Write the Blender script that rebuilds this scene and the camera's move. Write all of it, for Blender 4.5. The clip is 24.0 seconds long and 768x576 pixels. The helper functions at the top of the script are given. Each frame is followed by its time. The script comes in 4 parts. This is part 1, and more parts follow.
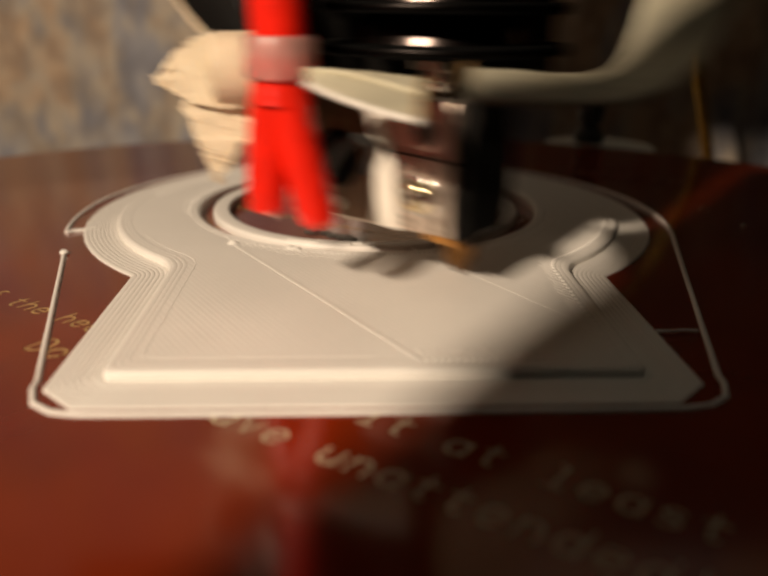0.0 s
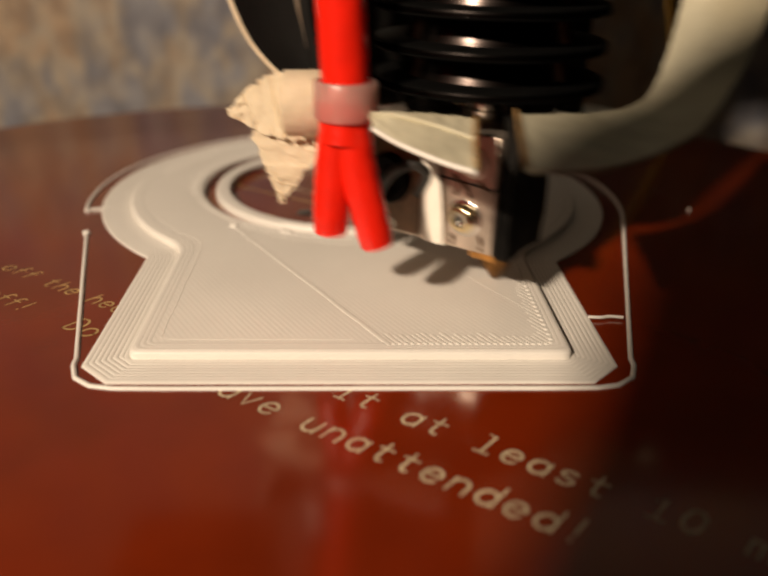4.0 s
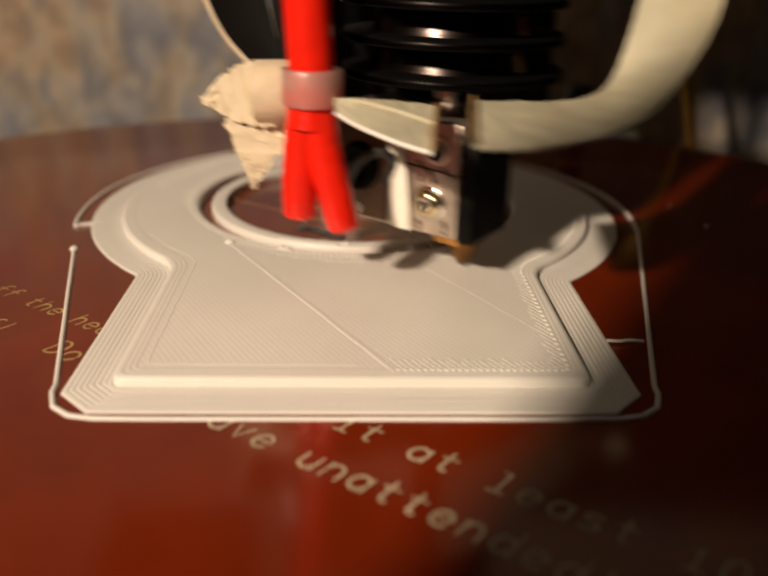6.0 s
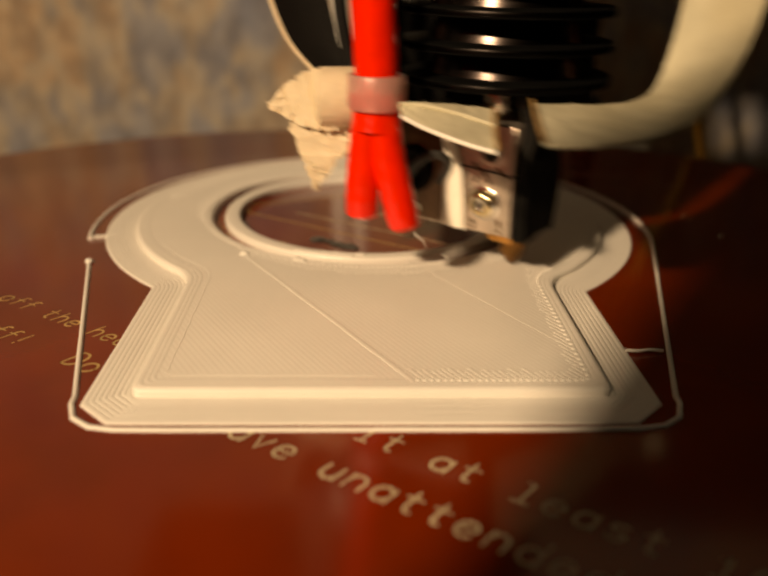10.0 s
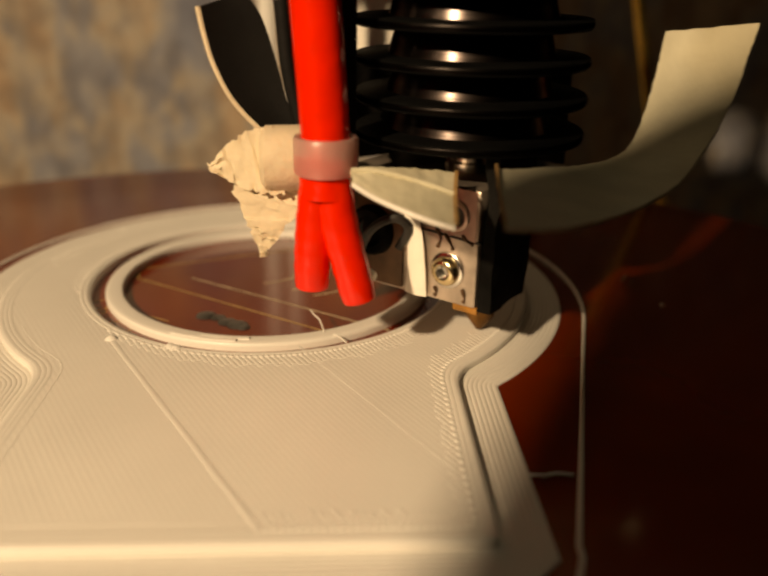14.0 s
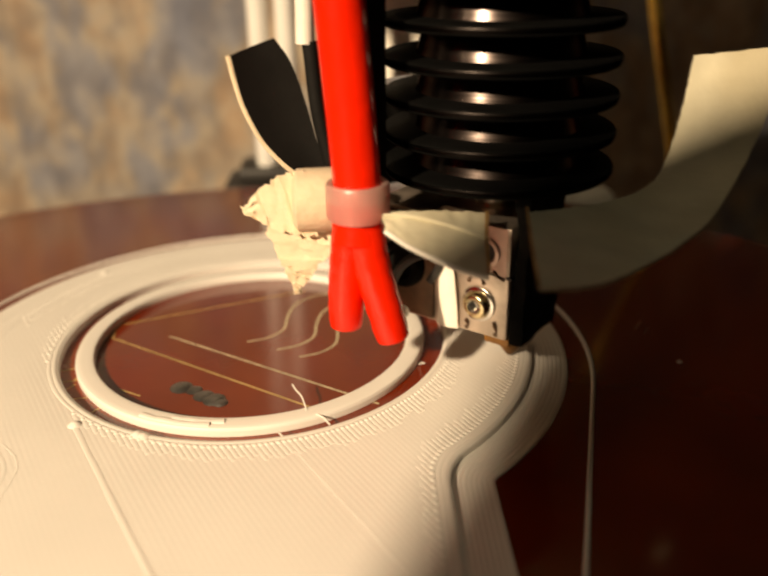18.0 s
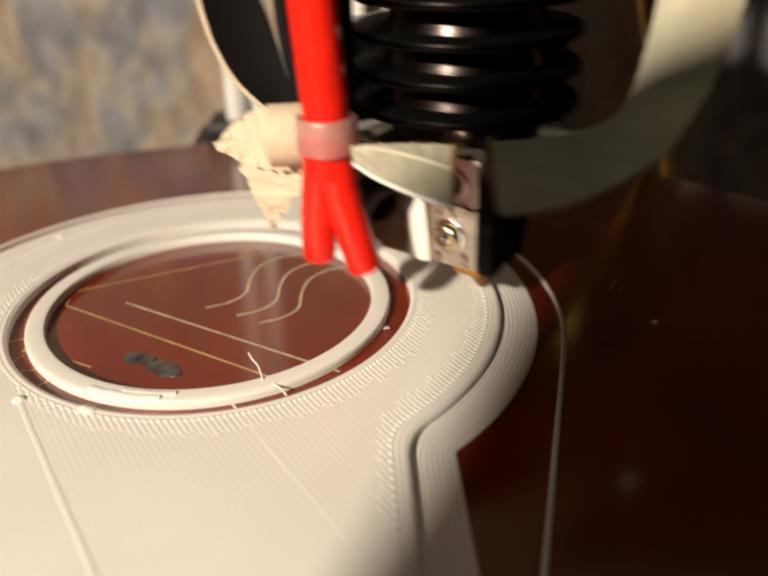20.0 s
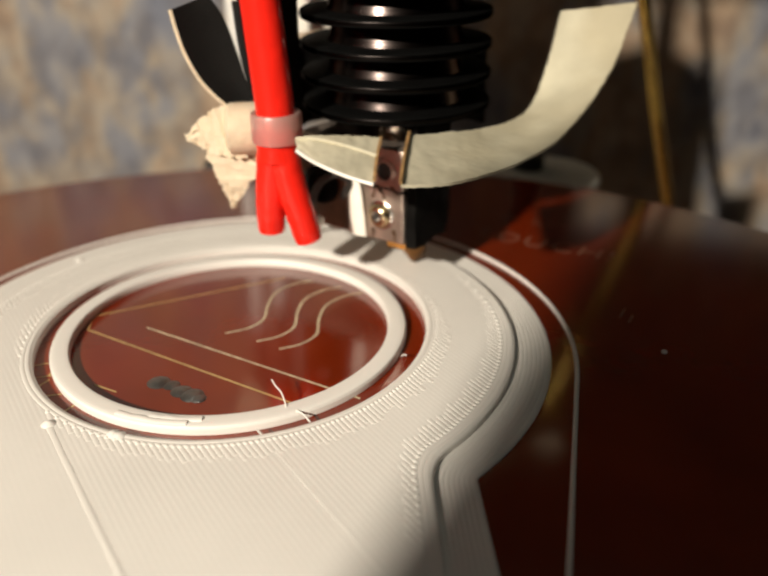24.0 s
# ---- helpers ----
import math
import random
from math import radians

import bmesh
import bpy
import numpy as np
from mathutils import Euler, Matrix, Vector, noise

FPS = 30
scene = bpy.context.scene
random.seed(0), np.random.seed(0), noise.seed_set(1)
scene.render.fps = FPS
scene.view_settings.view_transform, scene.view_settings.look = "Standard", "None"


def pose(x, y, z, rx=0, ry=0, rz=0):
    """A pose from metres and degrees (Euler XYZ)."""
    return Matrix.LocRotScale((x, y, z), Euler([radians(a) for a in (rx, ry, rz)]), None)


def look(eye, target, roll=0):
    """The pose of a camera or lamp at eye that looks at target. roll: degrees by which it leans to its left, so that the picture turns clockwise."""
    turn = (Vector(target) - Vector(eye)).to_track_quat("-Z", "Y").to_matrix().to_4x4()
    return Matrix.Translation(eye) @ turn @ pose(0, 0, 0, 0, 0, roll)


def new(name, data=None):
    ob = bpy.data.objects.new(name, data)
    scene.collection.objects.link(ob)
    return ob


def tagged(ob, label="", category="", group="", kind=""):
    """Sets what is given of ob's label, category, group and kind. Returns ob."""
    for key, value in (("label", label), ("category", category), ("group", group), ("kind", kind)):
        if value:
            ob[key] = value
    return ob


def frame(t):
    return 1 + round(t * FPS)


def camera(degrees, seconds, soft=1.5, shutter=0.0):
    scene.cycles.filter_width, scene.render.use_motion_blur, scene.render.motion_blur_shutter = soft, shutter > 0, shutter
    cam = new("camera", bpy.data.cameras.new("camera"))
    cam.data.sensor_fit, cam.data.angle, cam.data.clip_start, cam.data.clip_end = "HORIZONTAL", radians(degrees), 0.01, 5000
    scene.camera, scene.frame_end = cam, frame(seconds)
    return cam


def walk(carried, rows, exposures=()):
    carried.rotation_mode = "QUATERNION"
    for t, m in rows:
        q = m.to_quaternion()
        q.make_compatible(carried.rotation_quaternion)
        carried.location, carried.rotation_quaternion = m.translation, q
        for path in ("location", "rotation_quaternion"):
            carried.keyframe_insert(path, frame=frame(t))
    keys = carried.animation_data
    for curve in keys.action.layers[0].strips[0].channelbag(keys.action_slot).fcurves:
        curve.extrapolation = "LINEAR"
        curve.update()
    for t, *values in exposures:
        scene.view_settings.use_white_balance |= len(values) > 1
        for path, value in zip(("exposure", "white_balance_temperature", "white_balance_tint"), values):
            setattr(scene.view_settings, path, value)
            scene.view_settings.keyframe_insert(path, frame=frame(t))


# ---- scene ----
MM = 0.001
cam = camera(50.9, 24.0, soft=2.2, shutter=0.8)
cam.data.dof.use_dof = True
cam.data.dof.focus_distance = 0.077
cam.data.dof.aperture_fstop = 21.0


def eye(x, y, z, yaw, pitch, roll):
    """Where the filming camera stands, in millimetres and degrees."""
    return pose(x * MM, y * MM, z * MM, 90 + pitch, 0, yaw) @ pose(0, 0, 0, 0, 0, roll)


EYES = [
    (0.0, eye(-1.85, -52.43, 26.04, -2.41, -19.67, 0.57)),
    (0.5, eye(-2.03, -53.60, 26.17, -2.50, -19.00, 1.01)),
    (1.0, eye(-1.57, -54.96, 26.79, -2.42, -19.56, 0.82)),
    (1.5, eye(-1.34, -58.86, 29.91, -2.30, -21.32, 1.25)),
    (2.0, eye(-1.32, -61.34, 32.42, -2.10, -22.46, 1.00)),
    (2.5, eye(-1.04, -62.67, 34.42, -2.09, -23.36, 0.78)),
    (3.0, eye(-0.62, -63.42, 35.95, -2.08, -23.83, 0.84)),
    (3.5, eye(-0.17, -63.22, 36.00, -2.42, -24.47, 1.17)),
    (5.5, eye(-0.23, -58.64, 34.17, -2.65, -23.94, 1.30)),
    (6.0, eye(-0.26, -57.60, 34.04, -2.45, -23.34, 1.42)),
    (6.5, eye(-0.19, -57.62, 34.47, -2.49, -23.04, 1.59)),
    (7.0, eye(-0.02, -57.05, 34.11, -2.69, -22.58, 1.76)),
    (7.5, eye(-0.31, -56.74, 33.80, -2.90, -22.24, 1.92)),
    (8.0, eye(-0.85, -56.76, 33.39, -2.77, -21.92, 1.95)),
    (8.5, eye(-0.67, -56.70, 33.39, -2.61, -21.73, 2.09)),
    (9.0, eye(-0.04, -57.07, 33.70, -2.65, -21.76, 1.98)),
    (9.5, eye(-1.46, -57.56, 33.90, -2.08, -22.42, 0.97)),
    (11.5, eye(1.32, -55.12, 32.65, -1.94, -21.72, 1.28)),
    (12.0, eye(4.06, -52.05, 34.35, -3.06, -21.34, 1.73)),
    (12.5, eye(4.61, -49.34, 34.08, -3.37, -21.70, 1.60)),
    (13.0, eye(5.42, -47.43, 34.32, -3.14, -21.33, 1.55)),
    (13.5, eye(7.44, -45.38, 36.06, -3.26, -21.57, 1.28)),
    (14.0, eye(8.99, -43.67, 37.03, -3.12, -21.87, 1.03)),
    (14.5, eye(10.76, -41.41, 38.43, -2.96, -22.55, 0.62)),
    (15.0, eye(11.22, -39.20, 39.10, -3.16, -22.77, 0.79)),
    (15.5, eye(12.20, -37.15, 39.28, -2.90, -22.92, 0.43)),
    (16.0, eye(13.02, -37.53, 42.12, -1.89, -23.47, 0.02)),
    (16.5, eye(13.28, -37.95, 43.96, -0.98, -23.10, -0.69)),
    (17.0, eye(13.33, -37.25, 43.79, -0.60, -23.26, -0.56)),
    (17.5, eye(12.40, -35.62, 43.06, -1.11, -23.14, -0.51)),
    (18.0, eye(12.94, -32.83, 43.28, -1.45, -23.99, -0.82)),
    (18.5, eye(14.28, -31.09, 43.61, -1.71, -25.19, -0.95)),
    (19.0, eye(15.23, -30.90, 42.99, -1.65, -26.28, -1.21)),
    (19.5, eye(16.42, -29.88, 41.78, -1.64, -27.31, -1.38)),
    (21.5, eye(15.55, -28.15, 46.27, -2.56, -27.43, -1.55)),
    (22.0, eye(15.35, -28.29, 45.16, -2.30, -26.66, -1.57)),
    (22.5, eye(15.54, -29.21, 45.39, -2.30, -26.43, -1.39)),
    (23.0, eye(14.43, -29.91, 44.80, -2.58, -26.46, -0.91)),
    (23.5, eye(14.60, -30.17, 44.24, -2.23, -26.20, -0.97)),
    (24.0, eye(13.49, -30.23, 44.72, -2.57, -26.26, -0.65)),
]
walk(cam, EYES, exposures=[
    (0.0, -0.5, 7000, 11), (3.0, -0.5, 7000, 11), (6.0, -0.5, 7100, 11), (7.0, -0.5, 7800, 12), (8.0, -0.52, 9200, 13), (9.0, -0.55, 9900, 13), (12.0, -0.62, 9900, 10),
    (14.5, -0.48, 9600, 9), (17.0, 0.05, 9200, 9), (19.0, 0.1, 7000, 6), (22.0, 0.1, 6000, 4), (24.0, 0.1, 6000, 4),
])

# ---- light ----
world = bpy.data.worlds.new("room_air")
scene.world = world
world.use_nodes = True
world.node_tree.nodes["Background"].inputs[0].default_value = (1.0, 0.85, 0.7, 1)
world.node_tree.nodes["Background"].inputs[1].default_value = 0.001

LAMP_AT = (-0.213, -0.290, 0.240)
lamp_data = bpy.data.lights.new("desk_lamp", "AREA")
lamp_data.shape, lamp_data.size, lamp_data.spread = "DISK", 0.018, radians(100)
lamp_data.energy, lamp_data.color = 1.0, (1.0, 0.83, 0.66)
lamp = new("desk_lamp", lamp_data)
lamp.matrix_world = look(LAMP_AT, (0.015, 0.05, 0.01))

# dimmer, cooler fill lamp added unseen under the ceiling, to lighten the bed's shade
CEIL_AT = (0.06, -0.06, 0.868)
ceil_data = bpy.data.lights.new("fill_lamp", "AREA")
ceil_data.shape, ceil_data.size, ceil_data.energy, ceil_data.color = "DISK", 0.30, 0.27, (0.98, 1.0, 0.86)
fill_light = new("fill_lamp", ceil_data)
fill_light.matrix_world = look(CEIL_AT, (0.06, -0.059, 0.0))

# ---- materials ----


def nodes_of(name):
    m = bpy.data.materials.new(name)
    m.use_nodes = True
    t = m.node_tree
    return m, t.nodes, t.links, t.nodes["Principled BSDF"]


def mat(name, color, rough=0.5, metal=0.0, vary=0.15, scale=400.0, bump=0.1, bump_scale=2500.0, dirt=0.0, dirt_color=(0.1, 0.07, 0.04),
        coat=0.0, subsurface=0.0, depth=0.00005, spec=0.5, stretch=(1, 1, 1), per_object=0.0):
    m, n, l, b = nodes_of(name)
    b.inputs["Metallic"].default_value = metal
    b.inputs["Specular IOR Level"].default_value = spec
    b.inputs["Coat Weight"].default_value = coat
    b.inputs["Coat Roughness"].default_value = 0.08
    co = n.new("ShaderNodeTexCoord")
    mp = n.new("ShaderNodeMapping")
    mp.inputs["Scale"].default_value = stretch
    l.new(co.outputs["Object"], mp.inputs["Vector"])
    big = n.new("ShaderNodeTexNoise")
    big.inputs["Scale"].default_value, big.inputs["Detail"].default_value = scale, 4
    l.new(mp.outputs[0], big.inputs["Vector"])
    ramp = n.new("ShaderNodeValToRGB")
    ramp.color_ramp.elements[0].position, ramp.color_ramp.elements[1].position = 0.3, 0.7
    ramp.color_ramp.elements[0].color = (*[c * (1 - vary) for c in color], 1)
    ramp.color_ramp.elements[1].color = (*[min(1, c * (1 + vary)) for c in color], 1)
    l.new(big.outputs["Fac"], ramp.inputs[0])
    out = ramp.outputs[0]
    if dirt:
        spot = n.new("ShaderNodeTexNoise")
        spot.inputs["Scale"].default_value, spot.inputs["Detail"].default_value = scale * 0.35, 6
        l.new(mp.outputs[0], spot.inputs["Vector"])
        r2 = n.new("ShaderNodeValToRGB")
        r2.color_ramp.elements[0].position, r2.color_ramp.elements[1].position = 0.5, 0.68
        r2.color_ramp.elements[1].color = (dirt, dirt, dirt, 1)
        l.new(spot.outputs["Fac"], r2.inputs[0])
        mix = n.new("ShaderNodeMixRGB")
        mix.inputs[2].default_value = (*dirt_color, 1)
        l.new(r2.outputs[0], mix.inputs[0])
        l.new(out, mix.inputs[1])
        out = mix.outputs[0]
    if per_object:
        info = n.new("ShaderNodeObjectInfo")
        hsv = n.new("ShaderNodeHueSaturation")
        mr = n.new("ShaderNodeMapRange")
        mr.inputs[3].default_value, mr.inputs[4].default_value = 1 - per_object, 1 + per_object
        l.new(info.outputs["Random"], mr.inputs[0])
        l.new(mr.outputs[0], hsv.inputs["Value"])
        l.new(out, hsv.inputs["Color"])
        out = hsv.outputs[0]
    l.new(out, b.inputs["Base Color"])
    fine = n.new("ShaderNodeTexNoise")
    fine.inputs["Scale"].default_value, fine.inputs["Detail"].default_value = bump_scale, 5
    l.new(mp.outputs[0], fine.inputs["Vector"])
    rr = n.new("ShaderNodeMapRange")
    rr.inputs[3].default_value, rr.inputs[4].default_value = max(0.02, rough * 0.8), min(1, rough * 1.2)
    l.new(fine.outputs["Fac"], rr.inputs[0])
    l.new(rr.outputs[0], b.inputs["Roughness"])
    if bump:
        bp = n.new("ShaderNodeBump")
        bp.inputs["Strength"].default_value, bp.inputs["Distance"].default_value = bump, depth
        l.new(fine.outputs["Fac"], bp.inputs["Height"])
        l.new(bp.outputs[0], b.inputs["Normal"])
    if subsurface:
        b.inputs["Subsurface Weight"].default_value = subsurface
        b.inputs["Subsurface Radius"].default_value = (1.0, 0.8, 0.6)
        b.inputs["Subsurface Scale"].default_value = 0.0006
    return m


M_PLA = mat("white_pla", (0.80, 0.77, 0.72), 0.42, vary=0.03, scale=90, bump=0.25, bump_scale=1800, depth=0.00003, per_object=0.02)
M_BED = mat("red_solder_mask", (0.172, 0.0175, 0.002), 0.15, vary=0.22, scale=60, bump=0.05, bump_scale=900, dirt=0.35, dirt_color=(0.14, 0.014, 0.005),
            spec=0.8, depth=0.00002, coat=0.15)
# pale ink with the shade at the far right put into its colour
M_SHADED_INK = mat("shaded_ink", (0.16, 0.08, 0.05), 0.5, vary=0.3, scale=600, bump=0)
M_PINK = mat("coppery_metal", (0.50, 0.36, 0.31), 0.35, 0.8, vary=0.2, scale=500)
M_SILK = mat("silkscreen_ink", (0.52, 0.45, 0.30), 0.5, vary=0.25, scale=700, bump=0)
M_GOLD = mat("golden_trace", (0.46, 0.32, 0.13), 0.4, vary=0.3, scale=500, bump=0)
M_BLACK = mat("black_anodised", (0.003, 0.003, 0.003), 0.7, vary=0.2, bump=0.05, spec=0.04)
M_TURNED = mat("turned_black_metal", (0.075, 0.06, 0.056), 0.24, 1.0, vary=0.25, scale=300, bump=0.25, bump_scale=1200, stretch=(0.2, 0.2, 3))
M_RIM = mat("dull_black_rim", (0.014, 0.012, 0.0115), 0.32, 1.0, vary=0.25, scale=300, bump=0.25, bump_scale=1200)
for m in (M_TURNED, M_RIM):
    m.node_tree.nodes["Principled BSDF"].inputs["Specular Tint"].default_value = (0.12, 0.1, 0.1, 1)
M_VELVET = mat("sooty_black", (0.006, 0.0055, 0.005), 0.9, spec=0.1, vary=0.6, scale=260, bump=0.8, bump_scale=700, depth=0.0003)
M_FIBRE = mat("white_fibre", (0.88, 0.83, 0.74), 0.6, vary=0.06, scale=500, bump=0.4, bump_scale=1500)
M_GILT = mat("bright_brass", (0.82, 0.68, 0.42), 0.2, 1.0, vary=0.1, scale=500, bump=0.05)
M_BRONZE = mat("heat_browned_metal", (0.13, 0.072, 0.04), 0.45, 0.5, vary=0.4, scale=350, bump=0.3, dirt=0.6, dirt_color=(0.02, 0.012, 0.008))
M_MATT = mat("matt_black_card", (0.005, 0.0045, 0.004), 0.75, spec=0.2, vary=0.3, scale=300, bump=0.2)
M_ALU = mat("machined_aluminium", (0.56, 0.47, 0.40), 0.36, 0.85, vary=0.4, scale=260, bump=0.5, bump_scale=900, dirt=0.95, dirt_color=(0.16, 0.08, 0.045))
M_STEEL = mat("bright_steel", (0.75, 0.72, 0.68), 0.18, 1.0, vary=0.06, bump=0.05)
# nozzle brass: brown crust, and the shade under the block put into the colour
M_BRASS = mat("crusted_shaded_brass", (0.26, 0.13, 0.045), 0.45, 0.9, vary=0.4, scale=600, dirt=0.9, dirt_color=(0.03, 0.016, 0.008))
M_RED = mat("red_silicone_sleeve", (0.80, 0.018, 0.008), 0.25, vary=0.08, bump=0.5, bump_scale=900, spec=0.45, subsurface=0.15, depth=0.00012)
M_TIE = mat("translucent_silicone", (0.95, 0.66, 0.60), 0.32, vary=0.08, bump=0.2, bump_scale=1200)
M_TIE.node_tree.nodes["Principled BSDF"].inputs["Transmission Weight"].default_value = 0.75
M_TAPE = mat("masking_tape", (0.70, 0.58, 0.42), 0.7, vary=0.1, scale=350, bump=0.6, bump_scale=1600, depth=0.0002, subsurface=0.25)
M_RIBBON = mat("cream_paper_tape", (0.55, 0.51, 0.38), 0.62, vary=0.12, scale=220, bump=0.5, bump_scale=900, depth=0.00015, stretch=(1, 1, 0.3),
               dirt=0.3, dirt_color=(0.35, 0.27, 0.13))
M_BURNT = mat("scorched_tape", (0.36, 0.21, 0.08), 0.75, vary=0.35, scale=500, bump=0.4)
M_KAPTON = mat("amber_polyimide", (0.34, 0.15, 0.03), 0.3, vary=0.5, scale=500, bump=0.4, dirt=0.8, dirt_color=(0.03, 0.018, 0.01))
M_WIRE = mat("pale_wire", (0.80, 0.76, 0.70), 0.45, vary=0.06, bump=0.1)
M_ROD = mat("pale_rod", (0.82, 0.81, 0.77), 0.35, 0.0, vary=0.05, scale=120, bump=0.05)
M_RODBRASS = mat("yellow_metal_rod", (0.66, 0.44, 0.10), 0.26, 0.9, vary=0.2, scale=120, bump=0.1)
M_DARK = mat("dark_plastic", (0.02, 0.018, 0.016), 0.5, vary=0.2)
M_GREY = mat("pale_grey_plastic", (0.58, 0.57, 0.50), 0.5, vary=0.1, scale=150)
M_SOLDER = mat("dull_solder", (0.18, 0.17, 0.16), 0.3, 0.8, vary=0.4, scale=500, bump=0.6, depth=0.0002)
M_WOOD = mat("brown_table_top", (0.20, 0.11, 0.06), 0.45, vary=0.25, scale=18, bump=0.2, bump_scale=300, stretch=(1, 8, 1))
# near-black so that the unseen walls and ceiling throw little bounce light
M_NEAR_BLACK = mat("low_bounce_paint", (0.04, 0.034, 0.03), 0.85, vary=0.08, scale=8, bump=0.2, bump_scale=120, depth=0.001)


def wallpaper():
    """Mottled wallpaper in beige, sand and grey blue, with a vertical streak."""
    m, n, l, b = nodes_of("mottled_wallpaper")
    co = n.new("ShaderNodeTexCoord")
    mp = n.new("ShaderNodeMapping")
    mp.inputs["Scale"].default_value = (1.4, 1, 0.8)
    l.new(co.outputs["Object"], mp.inputs["Vector"])
    a = n.new("ShaderNodeTexNoise")
    a.inputs["Scale"].default_value, a.inputs["Detail"].default_value, a.inputs["Roughness"].default_value = 26, 6, 0.65
    l.new(mp.outputs[0], a.inputs["Vector"])
    r = n.new("ShaderNodeValToRGB")
    e = r.color_ramp.elements
    e[0].position, e[0].color = 0.34, (0.23, 0.25, 0.32, 1)
    e[1].position, e[1].color = 0.66, (0.62, 0.52, 0.40, 1)
    for p, c in ((0.44, (0.33, 0.33, 0.36, 1)), (0.50, (0.47, 0.41, 0.34, 1)), (0.57, (0.50, 0.36, 0.25, 1))):
        k = e.new(p)
        k.color = c
    l.new(a.outputs["Fac"], r.inputs[0])
    s = n.new("ShaderNodeTexNoise")
    s.inputs["Scale"].default_value, s.inputs["Detail"].default_value = 150, 6
    l.new(mp.outputs[0], s.inputs["Vector"])
    r2 = n.new("ShaderNodeValToRGB")
    r2.color_ramp.elements[0].position, r2.color_ramp.elements[1].position = 0.40, 0.60
    r2.color_ramp.elements[0].color, r2.color_ramp.elements[1].color = (0.66, 0.64, 0.64, 1), (1.0, 0.98, 0.94, 1)
    l.new(s.outputs["Fac"], r2.inputs[0])
    mix = n.new("ShaderNodeMixRGB")
    mix.blend_type = "MULTIPLY"
    mix.inputs[0].default_value = 1
    l.new(r.outputs[0], mix.inputs[1])
    l.new(r2.outputs[0], mix.inputs[2])
    l.new(mix.outputs[0], b.inputs["Base Color"])
    b.inputs["Roughness"].default_value = 0.8
    bp = n.new("ShaderNodeBump")
    bp.inputs["Strength"].default_value, bp.inputs["Distance"].default_value = 0.5, 0.0008
    l.new(s.outputs["Fac"], bp.inputs["Height"])
    l.new(bp.outputs[0], b.inputs["Normal"])
    return m


M_PAPER = wallpaper()

# ---- building helpers (millimetres) ----


def finish(bm, name, material, smooth=True):
    bmesh.ops.recalc_face_normals(bm, faces=bm.faces[:])
    me = bpy.data.meshes.new(name)
    bm.to_mesh(me)
    bm.free()
    me.materials.append(material)
    if smooth:
        me.polygons.foreach_set("use_smooth", [True] * len(me.polygons))
        me.set_sharp_from_angle(angle=radians(40))
    return me


def part(name, bm, material, parent=None, label="", smooth=True):
    """Links a bmesh built in millimetres as one mesh object under a thing."""
    bmesh.ops.scale(bm, vec=(MM, MM, MM), verts=bm.verts[:])
    ob = new(name, finish(bm, name, material, smooth))
    if parent:
        ob.parent = parent
    if label:
        tagged(ob, label)
    return ob


def thing(name, x=0, y=0, z=0, label="", category="", kind="", group=""):
    ob = new(name)
    ob.empty_display_size = 0.005
    ob.matrix_basis = pose(x * MM, y * MM, z * MM)
    return tagged(ob, label, category, group, kind)


def box(bm, x0, y0, z0, x1, y1, z1, bevel=0.0, turn=None):
    vs = [bm.verts.new((x, y, z)) for x in (x0, x1) for y in (y0, y1) for z in (z0, z1)]
    fs = [bm.faces.new([vs[i] for i in f]) for f in ((0, 1, 3, 2), (4, 6, 7, 5), (0, 4, 5, 1), (2, 3, 7, 6), (0, 2, 6, 4), (1, 5, 7, 3))]
    if bevel:
        es = list({e for f in fs for e in f.edges})
        made = bmesh.ops.bevel(bm, geom=es, offset=bevel, segments=2, profile=0.5, affect="EDGES")
        vs = list({v for f in made["faces"] for v in f.verts} | {v for v in vs if v.is_valid})
    if turn is not None:
        bmesh.ops.transform(bm, matrix=turn, verts=vs)
    return bm


def revolve(bm, profile, seg=40, at=(0, 0, 0), turn=None):
    """Spins (radius, height) pairs about z; zero radius closes the end."""
    rings = []
    for r, z in profile:
        if r <= 0:
            rings.append([bm.verts.new((0, 0, z))])
        else:
            rings.append([bm.verts.new((r * math.cos(2 * math.pi * k / seg), r * math.sin(2 * math.pi * k / seg), z)) for k in range(seg)])
    for a, b in zip(rings, rings[1:]):
        for k in range(seg):
            j = (k + 1) % seg
            q = [a[k % len(a)], a[j % len(a)], b[j % len(b)], b[k % len(b)]]
            q = [v for i, v in enumerate(q) if v not in q[:i]]
            if len(q) > 2:
                bm.faces.new(q)
    vs = [v for r in rings for v in r]
    if turn is not None:
        bmesh.ops.transform(bm, matrix=turn, verts=vs)
    bmesh.ops.translate(bm, vec=at, verts=vs)
    return bm


